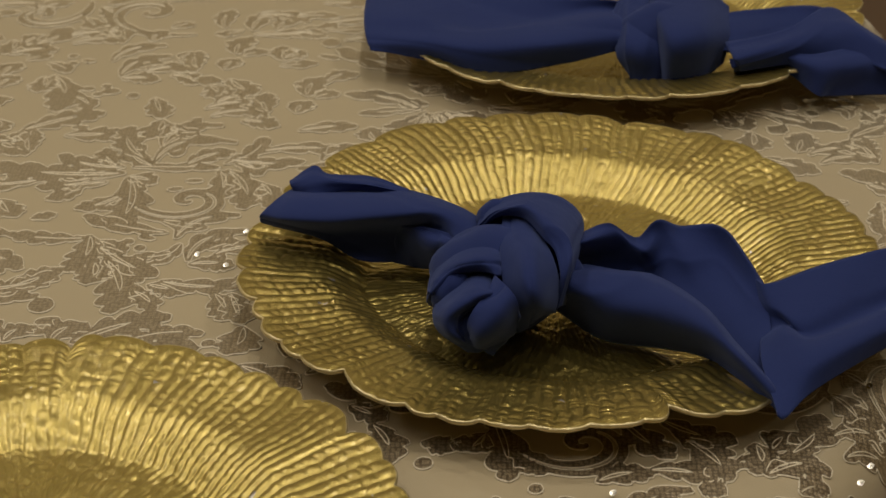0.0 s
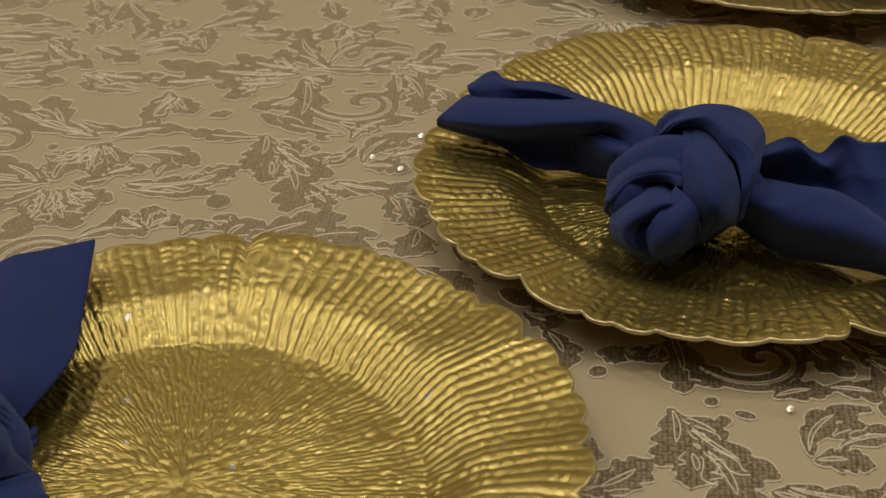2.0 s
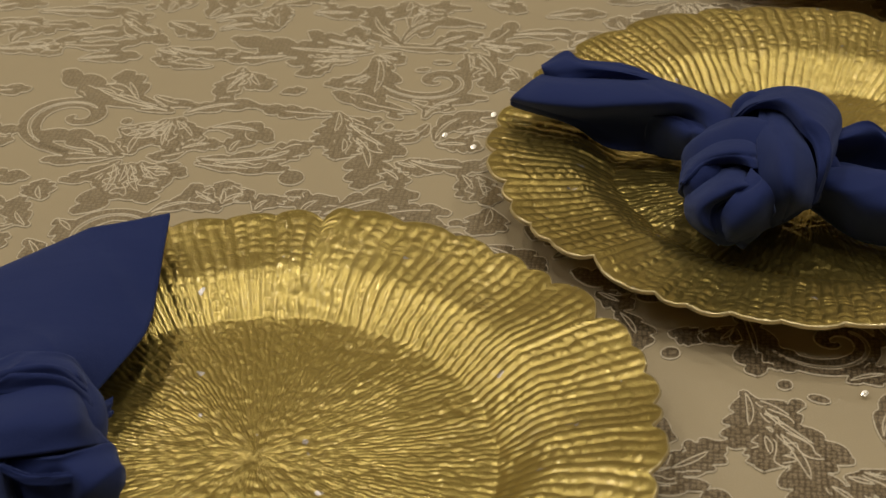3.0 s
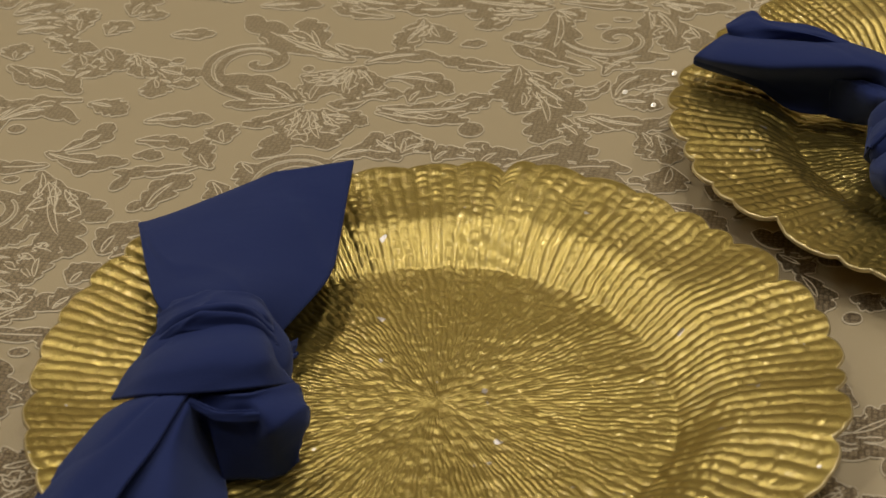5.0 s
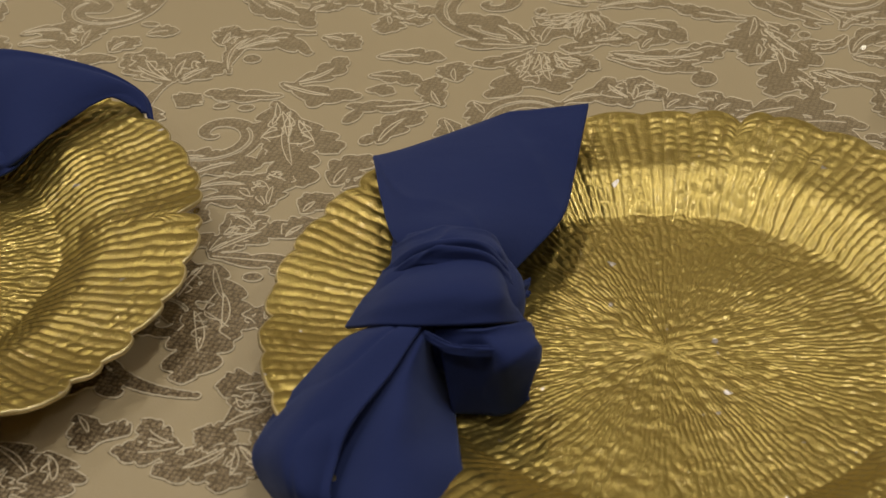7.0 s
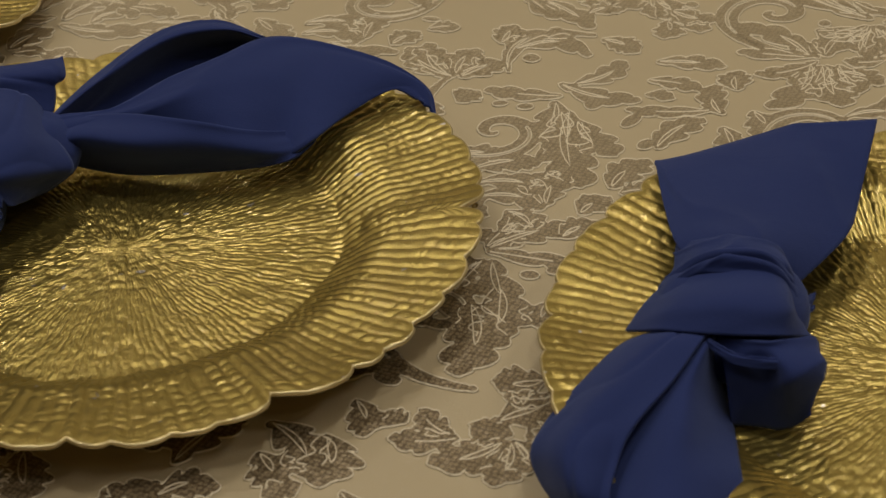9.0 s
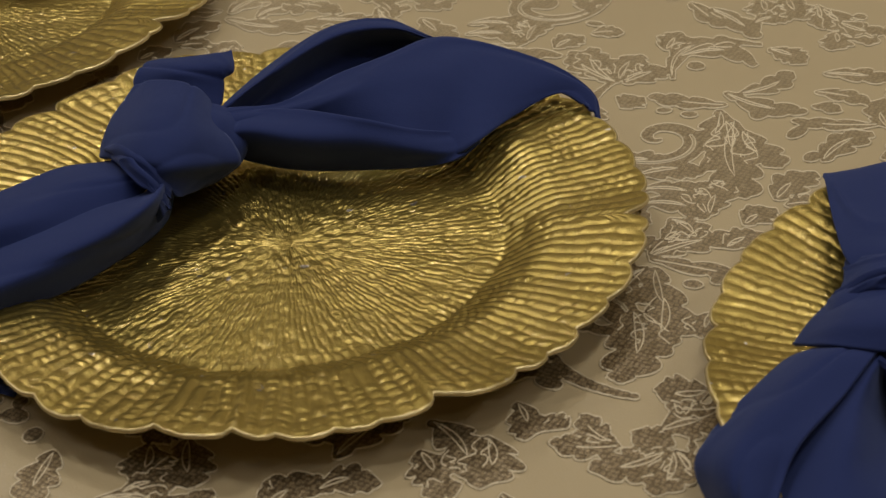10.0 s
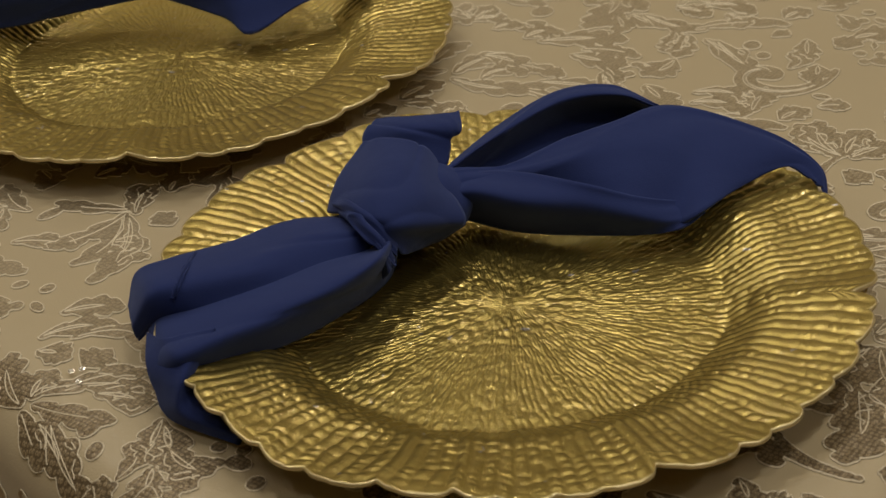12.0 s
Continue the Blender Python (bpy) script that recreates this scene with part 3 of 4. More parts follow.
tuck("fold", nap_c, 21, 2.8, 3.6, (-577, -243, 39), (-563, -252, 45), (-549, -259, 47), (-537, -260, 43), (-530, -257, 33))
tuck("fold", nap_c, 22, 2.4, 3.0, (-572, -247, 39), (-558, -257, 44), (-545, -264, 45), (-533, -266, 41), (-527, -263, 31))
tuck("hem", nap_c, 23, 0.9, 0.6, (-610, -311, 36), (-601, -323, 39.5), (-592, -336, 42.7), (-588, -344, 41.8), (-588, -348, 37.8))

nap_d = napkin("navy blue napkin tied in a tight round knot")
drape("tail", nap_d, 1,
      ((186, 376, 38), (188, 375, 34), (186, 359, 38), (185, 348, 35), (183, 347, 29)),
      ((172, 393, 43), (174, 390, 37), (171, 362, 43), (169, 342, 38), (166, 339, 27)),
      ((133, 393, 44), (134, 379, 37), (133, 351, 42), (132, 327, 39), (133, 329, 22)),
      ((84, 413, 43), (84, 363, 36), (84, 341, 40), (84, 320, 38), (84, 318, 21)),
      ((41, 435, 38), (43, 376, 39), (43, 355, 37), (44, 338, 34), (51, 337, 22)),
      ((6, 443, 31), (6, 396, 33), (7, 375, 31), (9, 359, 28), (12, 351, 24)))
drape("knot", nap_d, 2,
      ((172, 384, 38), (171, 337, 29), (179, 332, 16)),
      ((185, 408, 47), (180, 327, 41), (185, 322, 14)),
      ((205, 417, 46), (203, 335, 38), (202, 323, 12)))
drape("knot", nap_d, 3,
      ((195, 431, 40), (196, 356, 42), (200, 324, 12)),
      ((200, 397, 54), (201, 312, 51), (205, 312, 16)),
      ((228, 390, 54), (225, 317, 50), (224, 320, 16)),
      ((250, 391, 40), (248, 352, 35), (242, 343, 19)))
drape("tail", nap_d, 4,
      ((228, 369, 36), (229, 355, 34), (228, 346, 30)),
      ((248, 379, 40), (249, 354, 37), (247, 338, 29)),
      ((275, 386, 40), (277, 366, 34), (276, 354, 25)),
      ((298, 390, 41), (296, 370, 32), (295, 363, 24)),
      ((316, 383, 41), (319, 375, 31), (321, 360, 25)),
      ((336, 367, 34), (340, 359, 29), (345, 348, 22)))
drape("fold", nap_d, 5,
      ((241, 334, 37), (243, 307, 38), (249, 310, 27)),
      ((279, 340, 43), (280, 321, 41), (286, 322, 28)),
      ((313, 373, 46), (319, 341, 44), (323, 325, 29)),
      ((338, 351, 38), (341, 331, 37), (345, 318, 25)),
      ((369, 328, 24), (371, 326, 21), (373, 330, 14)))
drape("fold", nap_d, 6,
      ((242, 316, 34), (244, 310, 29), (247, 328, 19)),
      ((274, 324, 35), (274, 322, 31), (278, 331, 19)),
      ((294, 318, 37), (296, 304, 32), (295, 301, 16)),
      ((318, 330, 35), (317, 311, 30), (306, 307, 12)),
      ((341, 334, 31), (339, 322, 25), (333, 318, 8)),
      ((369, 324, 21), (370, 326, 14), (363, 323, 6)))
core("knot", nap_d, (204, 356, 31, 30, 26, 25))

nap_e = napkin("navy blue napkin lying folded across a gold plate")
drape("tail", nap_e, 1,
      ((-1018, -134, 50), (-959, -171, 45), (-934, -172, 20)),
      ((-956, -116, 55), (-910, -149, 50), (-914, -152, 22)),
      ((-919, -86, 55), (-885, -116, 50), (-886, -116, 24)),
      ((-873, -63, 55), (-846, -91, 52), (-850, -87, 30)))
drape("tail", nap_e, 2,
      ((-879, -66, 55), (-852, -95, 52), (-859, -88, 30)),
      ((-838, -53, 58), (-811, -78, 50), (-800, -85, 26)),
      ((-816, -36, 52), (-792, -65, 45), (-776, -85, 20)),
      ((-790, -14, 45), (-769, -39, 40), (-761, -48, 30)),
      ((-765, 16, 35), (-752, 0, 32), (-745, -10, 26)))


# ---------------------------------------------------------------- lace overlay
FLAT = (RADIUS - 0.021) ** 2


def on_cloth(x, y, lift):
    """From a flat place on the lace to the cloth's surface, over the edge and down the drop."""
    dx, dy = x - CX, y - CY
    if dx * dx + dy * dy < FLAT:
        return dx, dy, lift
    s, a = math.hypot(dx, dy), math.atan2(dy, dx)
    r, z = cloth_profile(s, a)
    down = min(1.0, max(0.0, (s - RADIUS + 0.02) / 0.05))
    r += lift * down
    return r * math.cos(a), r * math.sin(a), z + lift * (1 - down)


class Lace:
    """Draws leaves, buds and scrolls as fields on a fine grid, joins them, and takes the edges for the cords."""

    def __init__(self, x0, y0, x1, y1, cell):
        self.x0, self.y0, self.cell = x0, y0, cell
        self.nx, self.ny = int((x1 - x0) / cell) + 1, int((y1 - y0) / cell) + 1
        self.f = np.full((self.ny, self.nx), -9.0, np.float32)
        self.cut = np.full((self.ny, self.nx), 9.0, np.float32)
        self.veins, self.edges = [], []

    def window(self, x0, y0, x1, y1):
        i0, i1 = max(0, int((x0 - self.x0) / self.cell)), min(self.nx, int((x1 - self.x0) / self.cell) + 2)
        j0, j1 = max(0, int((y0 - self.y0) / self.cell)), min(self.ny, int((y1 - self.y0) / self.cell) + 2)
        if i1 - i0 < 2 or j1 - j0 < 2:
            return None
        X, Y = np.meshgrid(self.x0 + self.cell * np.arange(i0, i1), self.y0 + self.cell * np.arange(j0, j1))
        return np.s_[j0:j1, i0:i1], X, Y

    def leaf(self, bx, by, tx, ty, hw, bend, lobes):
        """A leaf from base to tip, half as wide as hw, bowed sideways, with lobed edges; no lobes: a small round bud."""
        dx, dy = tx - bx, ty - by
        long = math.hypot(dx, dy) or 1.0
        ux, uy = dx / long, dy / long
        pad = hw * 1.6 + abs(bend) * long + 4
        got = self.window(min(bx, tx) - pad, min(by, ty) - pad, max(bx, tx) + pad, max(by, ty) + pad)
        if not got:
            return
        where, X, Y = got
        lx, ly = (X - bx) * ux + (Y - by) * uy, -(X - bx) * uy + (Y - by) * ux
        rough = 0.2 * value_noise(X / 5, Y / 5, 61)
        if not lobes:
            a = max(long / 2, hw * 0.85)
            f = (1 - np.hypot((lx - long / 2) / a, ly / hw)) * min(a, hw) + 0.5 * rough
            self.f[where] = np.maximum(self.f[where], f)
            return
        rnd = random.Random(int(bx * 7 + by * 13 + hw * 5))
        p1, p2 = rnd.random() * 0.4, 0.5 + rnd.random() * 0.3
        s = np.clip(lx / long, 0, 1)
        d = ly - bend * long * 4 * s * (1 - s)
        shape = np.clip(np.sin(np.pi * np.clip(s * 0.90 + 0.05, 0, 1) ** 1.35), 0.02, 1) ** 0.62
        sweep = s - 0.55 * np.abs(d) / long
        lobe = np.abs(np.sin(np.pi * ((lobes + 1) * sweep + np.where(d > 0, p1, p2)))) ** 0.38
        w = hw * shape * (0.34 + 0.74 * lobe) + 0.9
        f = w - np.abs(d) + rough - np.maximum(np.maximum(-lx, lx - long), 0) * 1.5
        self.f[where] = np.maximum(self.f[where], f)
        if long > 16:
            reach = 0.50 + 0.24 * rnd.random()
            loop = 0.14 * hw if hw > 7 else 0.0
            line = []
            steps = 9
            for i in range(steps if not loop else 2 * steps - 1):
                back = i >= steps
                q = reach * (i if not back else 2 * steps - 2 - i) / (steps - 1) + 0.03
                side = loop * math.sin(math.pi * min(1.0, (q - 0.03) / reach)) ** 0.7 * (-1 if back else 1)
                off = bend * long * 4 * q * (1 - q) + side
                line.append((bx + ux * q * long - uy * off, by + uy * q * long + ux * off))
            self.veins.append(line)
        if self.cell > 1.5:
            return
        for way, shift in ((1, p1), (-1, p2)):
            line = []
            for i in range(26):
                q = 0.01 + 0.97 * i / 25
                wide = 0.6 * hw
                for _ in range(2):
                    at = abs(math.sin(math.pi * ((lobes + 1) * (q - 0.55 * wide / long) + shift))) ** 0.38
                    wide = hw * max(0.02, math.sin(math.pi * (q * 0.90 + 0.05) ** 1.35)) ** 0.62 * (0.34 + 0.74 * at) + 0.9
                off = bend * long * 4 * q * (1 - q) + way * wide
                line.append((bx + ux * q * long - uy * off, by + uy * q * long + ux * off))
            self.edges.append(line)

    def scroll(self, nx, ny, cx, cy, way):
        """A leaf that rolls up into a spiral round cx, cy, from its stem at nx, ny."""
        dx, dy = nx - cx, ny - cy
        r0, a0 = math.hypot(dx, dy), math.atan2(dy, dx)
        got = self.window(cx - r0 - 14, cy - r0 - 14, cx + r0 + 14, cy + r0 + 14)
        if not got:
            return
        where, X, Y = got
        f, v = np.full(X.shape, -9.0), np.full(X.shape, 9.0)
        for i in range(161):
            s = i / 160
            r = r0 * (0.46 * (1 - s) + 0.54 * math.exp(-9 * s)) + 0.6
            q = a0 + way * 2 * math.pi * 1.45 * s
            w = 7.5 * math.sin(math.pi * min(0.5, s * 1.4 + 0.06)) * (1.08 - s) + 0.7
            w = min(w, 0.40 * r + 0.8)
            away = np.hypot(X - cx - r * math.cos(q), Y - cy - r * math.sin(q))
            f = np.maximum(f, w - away)
            if 0.06 < s < 0.5:
                v = np.minimum(v, away - 0.17 * w)
        f = f + 0.2 * value_noise(X / 5, Y / 5, 61)
        self.f[where] = np.maximum(self.f[where], f)
        self.cut[where] = np.minimum(self.cut[where], v)

    def runs(self):
        """Rows of the covered area, each with the number of the motif that it belongs to."""
        inside = np.minimum(self.f, self.cut) > 0
        rows, parent = [], []

        def root(a):
            while parent[a] != a:
                parent[a] = parent[parent[a]]
                a = parent[a]
            return a

        before = []
        for j in range(self.ny):
            edge = np.flatnonzero(np.diff(np.concatenate([[0], inside[j].astype(np.int8), [0]])))
            now = []
            for a, b in zip(edge[::2], edge[1::2]):
                k = len(parent)
                parent.append(k)
                for a2, b2, k2 in before:
                    if a2 <= b and b2 >= a:
                        parent[root(k2)] = root(k)
                now.append((a, b, k))
                rows.append((j, a, b, k))
            before = now
        return [(j, a, b, root(k)) for j, a, b, k in rows]

    def outlines(self, skip):
        """Closed lines round the covered area, as grid places, with every skip-th point kept."""
        F = np.minimum(self.f, self.cut)
        pos = F > 0
        hx = pos[:, :-1] != pos[:, 1:]
        vx = pos[:-1, :] != pos[1:, :]
        near = {}

        def place(key):
            kind, j, i = key
            if kind == 0:
                a, b = F[j, i], F[j, i + 1]
                return i + a / (a - b), j
            a, b = F[j, i], F[j + 1, i]
            return i, j + a / (a - b)

        cells = hx[:-1, :] | hx[1:, :] | vx[:, :-1] | vx[:, 1:]
        for j, i in np.argwhere(cells):
            cross = [k for k, on in (((0, j, i), hx[j, i]), ((1, j, i + 1), vx[j, i + 1]), ((0, j + 1, i), hx[j + 1, i]), ((1, j, i), vx[j, i])) if on]
            for a, b in zip(cross[::2], cross[1::2]):
                near.setdefault(a, []).append(b)
                near.setdefault(b, []).append(a)
        used, lines = set(), []
        for start in near:
            if start in used:
                continue
            line, at = [], start
            while at is not None:
                used.add(at)
                line.append(at)
                at = next((k for k in near[at] if k not in used), None)
            if len(line) > 7:
                kind, j, i = line[0]
                j2, i2 = (j, i + (0 if F[j, i] > 0 else 1)) if kind == 0 else (j + (0 if F[j, i] > 0 else 1), i)
                lines.append((int(j2), int(i2), [place(k) for k in line[::skip]]))
        return lines

    def world(self, i, j):
        return (self.x0 + self.cell * i) / 1000, (self.y0 + self.cell * j) / 1000

    def motifs(self, skip):
        """Meshes by motif: the sequin field and the cord."""
        out, owner = {}, {}
        for j, a, b, k in self.runs():
            m = out.setdefault(k, ([], [], [], [], [0]))
            owner.setdefault(j, []).append((a, b, k))
            m[4][0] += b - a
            pieces = max(1, round((b - a) * self.cell / 9))
            n = len(m[0])
            for p in range(pieces + 1):
                x = a - 0.5 + (b - a) * p / pieces
                for jj in (j - 0.5, j + 0.5):
                    m[0].append(on_cloth(*self.world(x, jj), 0.0006))
            m[1].extend((n + 2 * p, n + 2 * p + 2, n + 2 * p + 3, n + 2 * p + 1) for p in range(pieces))
        r = 0.00042
        for j, i, line in self.outlines(skip):
            k = next((k for a, b, k in owner.get(j, ()) if a <= i < b), None)
            if k is None:
                continue
            m, pts = out[k], [self.world(*p) for p in line]
            n, c = len(m[2]), len(pts)
            for q, (x, y) in enumerate(pts):
                (xa, ya), (xb, yb) = pts[q - 1], pts[(q + 1) % c]
                d = math.hypot(xb - xa, yb - ya) or 1
                ox, oy = -(yb - ya) / d * r, (xb - xa) / d * r
                m[2].extend((on_cloth(x + ox, y + oy, 0.0003), on_cloth(x, y, 0.0010), on_cloth(x - ox, y - oy, 0.0003)))
            for q in range(c):
                a, b = n + 3 * q, n + 3 * ((q + 1) % c)
                m[3].extend((a + t, a + t + 1, b + t + 1, b + t) for t in range(2))
        # where leaves lie over one another, the upper one's edge is corded too
        F, inner = np.minimum(self.f, self.cut), []
        for line in self.edges:
            run = []
            for x, y in line + [(self.x0 - 99, self.y0)]:
                i, j = round((x - self.x0) / self.cell), round((y - self.y0) / self.cell)
                if 0 <= i < self.nx and 0 <= j < self.ny and F[j, i] > 1.7:
                    run.append((x, y))
                else:
                    if len(run) > 3:
                        inner.append(run)
                    run = []
        for line in self.veins + inner:
            x, y = line[len(line) // 3]
            i, j = round((x - self.x0) / self.cell), round((y - self.y0) / self.cell)
            k = next((k for a, b, k in owner.get(j, ()) if a <= i < b), None)
            if k is None:
                continue
            m = out[k]
            n, c = len(m[2]), len(line)
            for q, (x, y) in enumerate(line):
                (xa, ya), (xb, yb) = line[max(q - 1, 0)], line[min(q + 1, c - 1)]
                d = math.hypot(xb - xa, yb - ya) or 1
                ox, oy = -(yb - ya) / d * r, (xb - xa) / d * r
                x, y = x / 1000, y / 1000
                m[2].extend((on_cloth(x + ox, y + oy, 0.0004), on_cloth(x, y, 0.0011), on_cloth(x - ox, y - oy, 0.0004)))
            for q in range(c - 1):
                a, b = n + 3 * q, n + 3 * q + 3
                m[3].extend((a + t, a + t + 1, b + t + 1, b + t) for t in range(2))
        return sorted(out.values(), key=lambda m: -m[4][0])


GROUPS = []
WIDER, WIDEN = 1.15, 1.8


def spray(*leaves):
    GROUPS.append([(*one[:4], one[4] * WIDER + WIDEN if one[6] else one[4], *one[5:]) for one in leaves])


def scrolls(*ones):
    GROUPS.extend([(nx, ny, 2 * cx - nx, 2 * cy - ny, 20, way, 9)] for nx, ny, cx, cy, way in ones)


# upper left spray
spray(
    (-229, 124, -304, 168, 8, 0.06, 3), (-239, 128, -288, 148, 4, 0.05, 2), (-251, 135, -269, 171, 7, 0, 2),
    (-243, 142, -217, 134, 2.5, -0.1, 1), (-221, 123, -183, 138, 5, 0.12, 2), (-252, 110, -250, 110, 4, 0, 0),
    (-224, 114, -208, 87, 5, 0.1, 2), (-225, 112, -218, 80, 5, -0.1, 2), (-229, 115, -244, 92, 3, 0.1, 1),
    (-233, 104, -252, 100, 3, 0.1, 1))
# left spray
spray(
    (-247, 69, -294, 92, 6, -0.12, 2), (-249, 68, -284, 61, 3, 0, 1), (-242, 75, -255, 82, 4, 0.1, 1),
    (-240, 73, -234, 109, 8, 0.1, 2), (-245, 63, -249, 9, 7, 0.12, 2), (-242, 65, -267, 40, 4, 0.1, 2),
    (-238, 61, -239, 35, 5, 0.1, 2), (-235, 62, -217, 25, 9, -0.08, 3), (-230, 65, -212, 42, 6, -0.1, 2),
    (-227, 59, -204, 54, 5, 0.1, 2))
# crescent flower
spray(
    (-201, 72, -146, 90, 6, -0.12, 3), (-203, 107, -166, 97, 6, 0.18, 2), (-186, 81, -173, 101, 5, 0.2, 1),
    (-201, 67, -151, 67, 3, -0.06, 2), (-166, 76, -146, 95, 7, -0.05, 2), (-213, 82, -193, 90, 5, 0.1, 2),
    (-224, 84, -222, 117, 5, 0.1, 2), (-210, 79, -228, 71, 3, 0.1, 1))
# middle buds
spray(
    (-150, 57, -144, 57, 8, 0, 0), (-147, 39, -134, 43, 4, 0, 0), (-154, 34, -139, 28, 4, 0, 0),
    (-177, 25, -180, 48, 7, 0, 3), (-177, 28, -165, 40, 6, 0.1, 2), (-180, 27, -197, 43, 5, 0.1, 1),
    (-212, 12, -178, 21, 5, 0.25, 2), (-159, 21, -147, 35, 5, 0.2, 2), (-135, 20, -121, 38, 7, 0.2, 2))
# upper spray
spray(
    (-220, 184, -257, 190, 4, 0.05, 2), (-129, 213, -215, 223, 8, 0.06, 4), (-178, 203, -216, 196, 5, 0.05, 2),
    (-201, 184, -208, 152, 6, 0.1, 2), (-196, 177, -203, 139, 5, -0.1, 2), (-194, 177, -182, 158, 7, -0.1, 2),
    (-172, 154, -160, 160, 2.5, 0, 1), (-138, 131, -180, 135, 4.5, 0.05, 3), (-130, 221, -171, 237, 5, 0.1, 2),
    (-125, 208, -109, 201, 6, 0.1, 1), (-137, 201, -176, 194, 5, 0, 3), (-151, 196, -167, 178, 4, 0.1, 2),
    (-140, 216, -158, 205, 4, 0, 1), (-134, 221, -145, 246, 5, 0.1, 2), (-113, 223, -131, 247, 5, 0.1, 2))
# node spray
spray(
    (-124, 206, -123, 144, 9, 0.08, 3), (-125, 222, -74, 222, 3, 0, 1), (-70, 227, -49, 264, 4.5, -0.12, 2),
    (-72, 217, -72, 179, 6, 0.12, 2), (-67, 218, -52, 170, 8, 0.1, 3), (-63, 227, -47, 213, 5, 0.15, 1),
    (-113, 229, -68, 258, 5, 0.3, 2), (-120, 234, -136, 278, 7, 0.1, 3), (-110, 247, -80, 283, 6, 0.3, 2),
    (-102, 236, -100, 252, 5, 0, 0), (-91, 194, -100, 191, 3, 0, 0), (-91, 203, -80, 204, 3, 0, 0),
    (-127, 183, -148, 167, 5, 0.1, 2), (-93, 225, -68, 245, 6, 0.1, 2))
# right spray
spray(
    (-135, 134, -139, 94, 7, 0.1, 3), (-129, 128, -113, 113, 4, 0.1, 2), (-127, 121, -92, 89, 5, -0.05, 2),
    (-121, 106, -109, 51, 9, 0.1, 3), (-101, 72, -88, 54, 5, 0.1, 2), (-94, 79, -74, 72, 6, 0, 2),
    (-88, 83, -44, 81, 5, -0.1, 2), (-117, 143, -113, 137, 4, 0, 0), (-114, 126, -111, 129, 4, 0, 0),
    (-108, 134, -98, 130, 3, 0, 0), (-127, 103, -127, 81, 7, 0.1, 2))
# sequin flower
spray(
    (-87, 132, -56, 161, 5, 0.2, 2), (-77, 106, -50, 142, 5, 0.2, 2), (-75, 102, -52, 101, 6, 0.1, 3),
    (-67, 119, -49, 127, 4, 0.1, 1), (-58, 70, -50, 44, 6, 0.1, 2), (-39, 36, -44, 11, 8, 0.1, 2),
    (-49, 70, -40, 41, 6, 0, 2), (-124, 20, -80, 47, 8, 0.05, 3), (-95, 23, -60, 30, 4, 0.1, 2),
    (-96, 13, -61, 16, 7, 0, 2), (-49, 245, 2, 245, 5, 0.1, 2), (-12, 232, 10, 254, 5, 0.1, 2))
# top edge
spray(
    (-352, 271, -300, 282, 5, 0.05, 2), (-346, 250, -283, 252, 5, 0.03, 2), (-339, 230, -309, 230, 4, 0.05, 2),
    (-317, 216, -264, 229, 6, 0.05, 3), (-317, 204, -272, 212, 4, -0.08, 2), (-260, 242, -231, 224, 7, 0, 2),
    (-266, 258, -264, 284, 7, 0, 2), (-238, 252, -230, 278, 7, 0, 2), (-172, 277, -161, 278, 3, 0, 0),
    (-66, 289, -44, 282, 6, 0.1, 3), (-29, 275, 5, 283, 5, 0.05, 2))
# palm
spray(
    (-355, -19, -394, -27, 4, 0.04, 2), (-355, -26, -351, -65, 7, 0.12, 2), (-349, -34, -334, -76, 8, 0.1, 3),
    (-344, -33, -311, -97, 10, -0.08, 3), (-337, -40, -307, -64, 8, -0.1, 2), (-335, -27, -338, -10, 5, 0, 0),
    (-353, -4, -338, 28, 5, -0.12, 2), (-385, -40, -378, -35, 3, 0, 0), (-372, -38, -364, -34, 3.5, 0, 0),
    (-417, -20, -454, 0, 6, 0.1, 3), (-419, -20, -447, 8, 7, 0.1, 2), (-417, -17, -419, 12, 7, 0.1, 2),
    (-413, -19, -399, 4, 7, 0.1, 2), (-392, -4, -366, 52, 5, 0.35, 3), (-399, 20, -359, 30, 6, 0.3, 2),
    (-409, 25, -411, 46, 6, 0, 2), (-388, 10, -385, 19, 5, 0, 0), (-403, -44, -398, -31, 6, 0.1, 2),
    (-318, 14, -290, 15, 4, 0.05, 2), (-314, -1, -300, 0, 3, 0.1, 1))
# scroll leaves
spray(
    (-367, -104, -340, -86, 7, 0.15, 3), (-360, -115, -324, -111, 5, 0.2, 2), (-355, -127, -321, -123, 5, 0.2, 2),
    (-320, -120, -323, -92, 6, 0.1, 3), (-336, -96, -326, -101, 5, 0.1, 2), (-302, -121, -295, -104, 6, 0.1, 2),
    (-297, -94, -290, -65, 7, 0.1, 2), (-291, -97, -277, -89, 4, 0.1, 2), (-290, -51, -279, -16, 6, 0.1, 2),
    (-335, -132, -318, -145, 6, 0.2, 2))
# drop spray
spray(
    (-330, -165, -302, -133, 6, 0.08, 3), (-329, -167, -288, -162, 3, 0, 1), (-331, -164, -320, -148, 4, 0.1, 2),
    (-308, -178, -299, -176, 3.5, 0, 0), (-298, -171, -291, -168, 3.5, 0, 0), (-328, -174, -324, -217, 6, -0.1, 2),
    (-324, -173, -293, -212, 7, -0.06, 2), (-311, -192, -300, -228, 9, 0.08, 2), (-319, -207, -302, -254, 10, 0.1, 2),
    (-343, -153, -333, -158, 4, 0, 1), (-330, -150, -323, -134, 5, 0.1, 2), (-302, -143, -292, -126, 6, 0.1, 2),
    (-288, -195, -284, -211, 5, 0, 1))
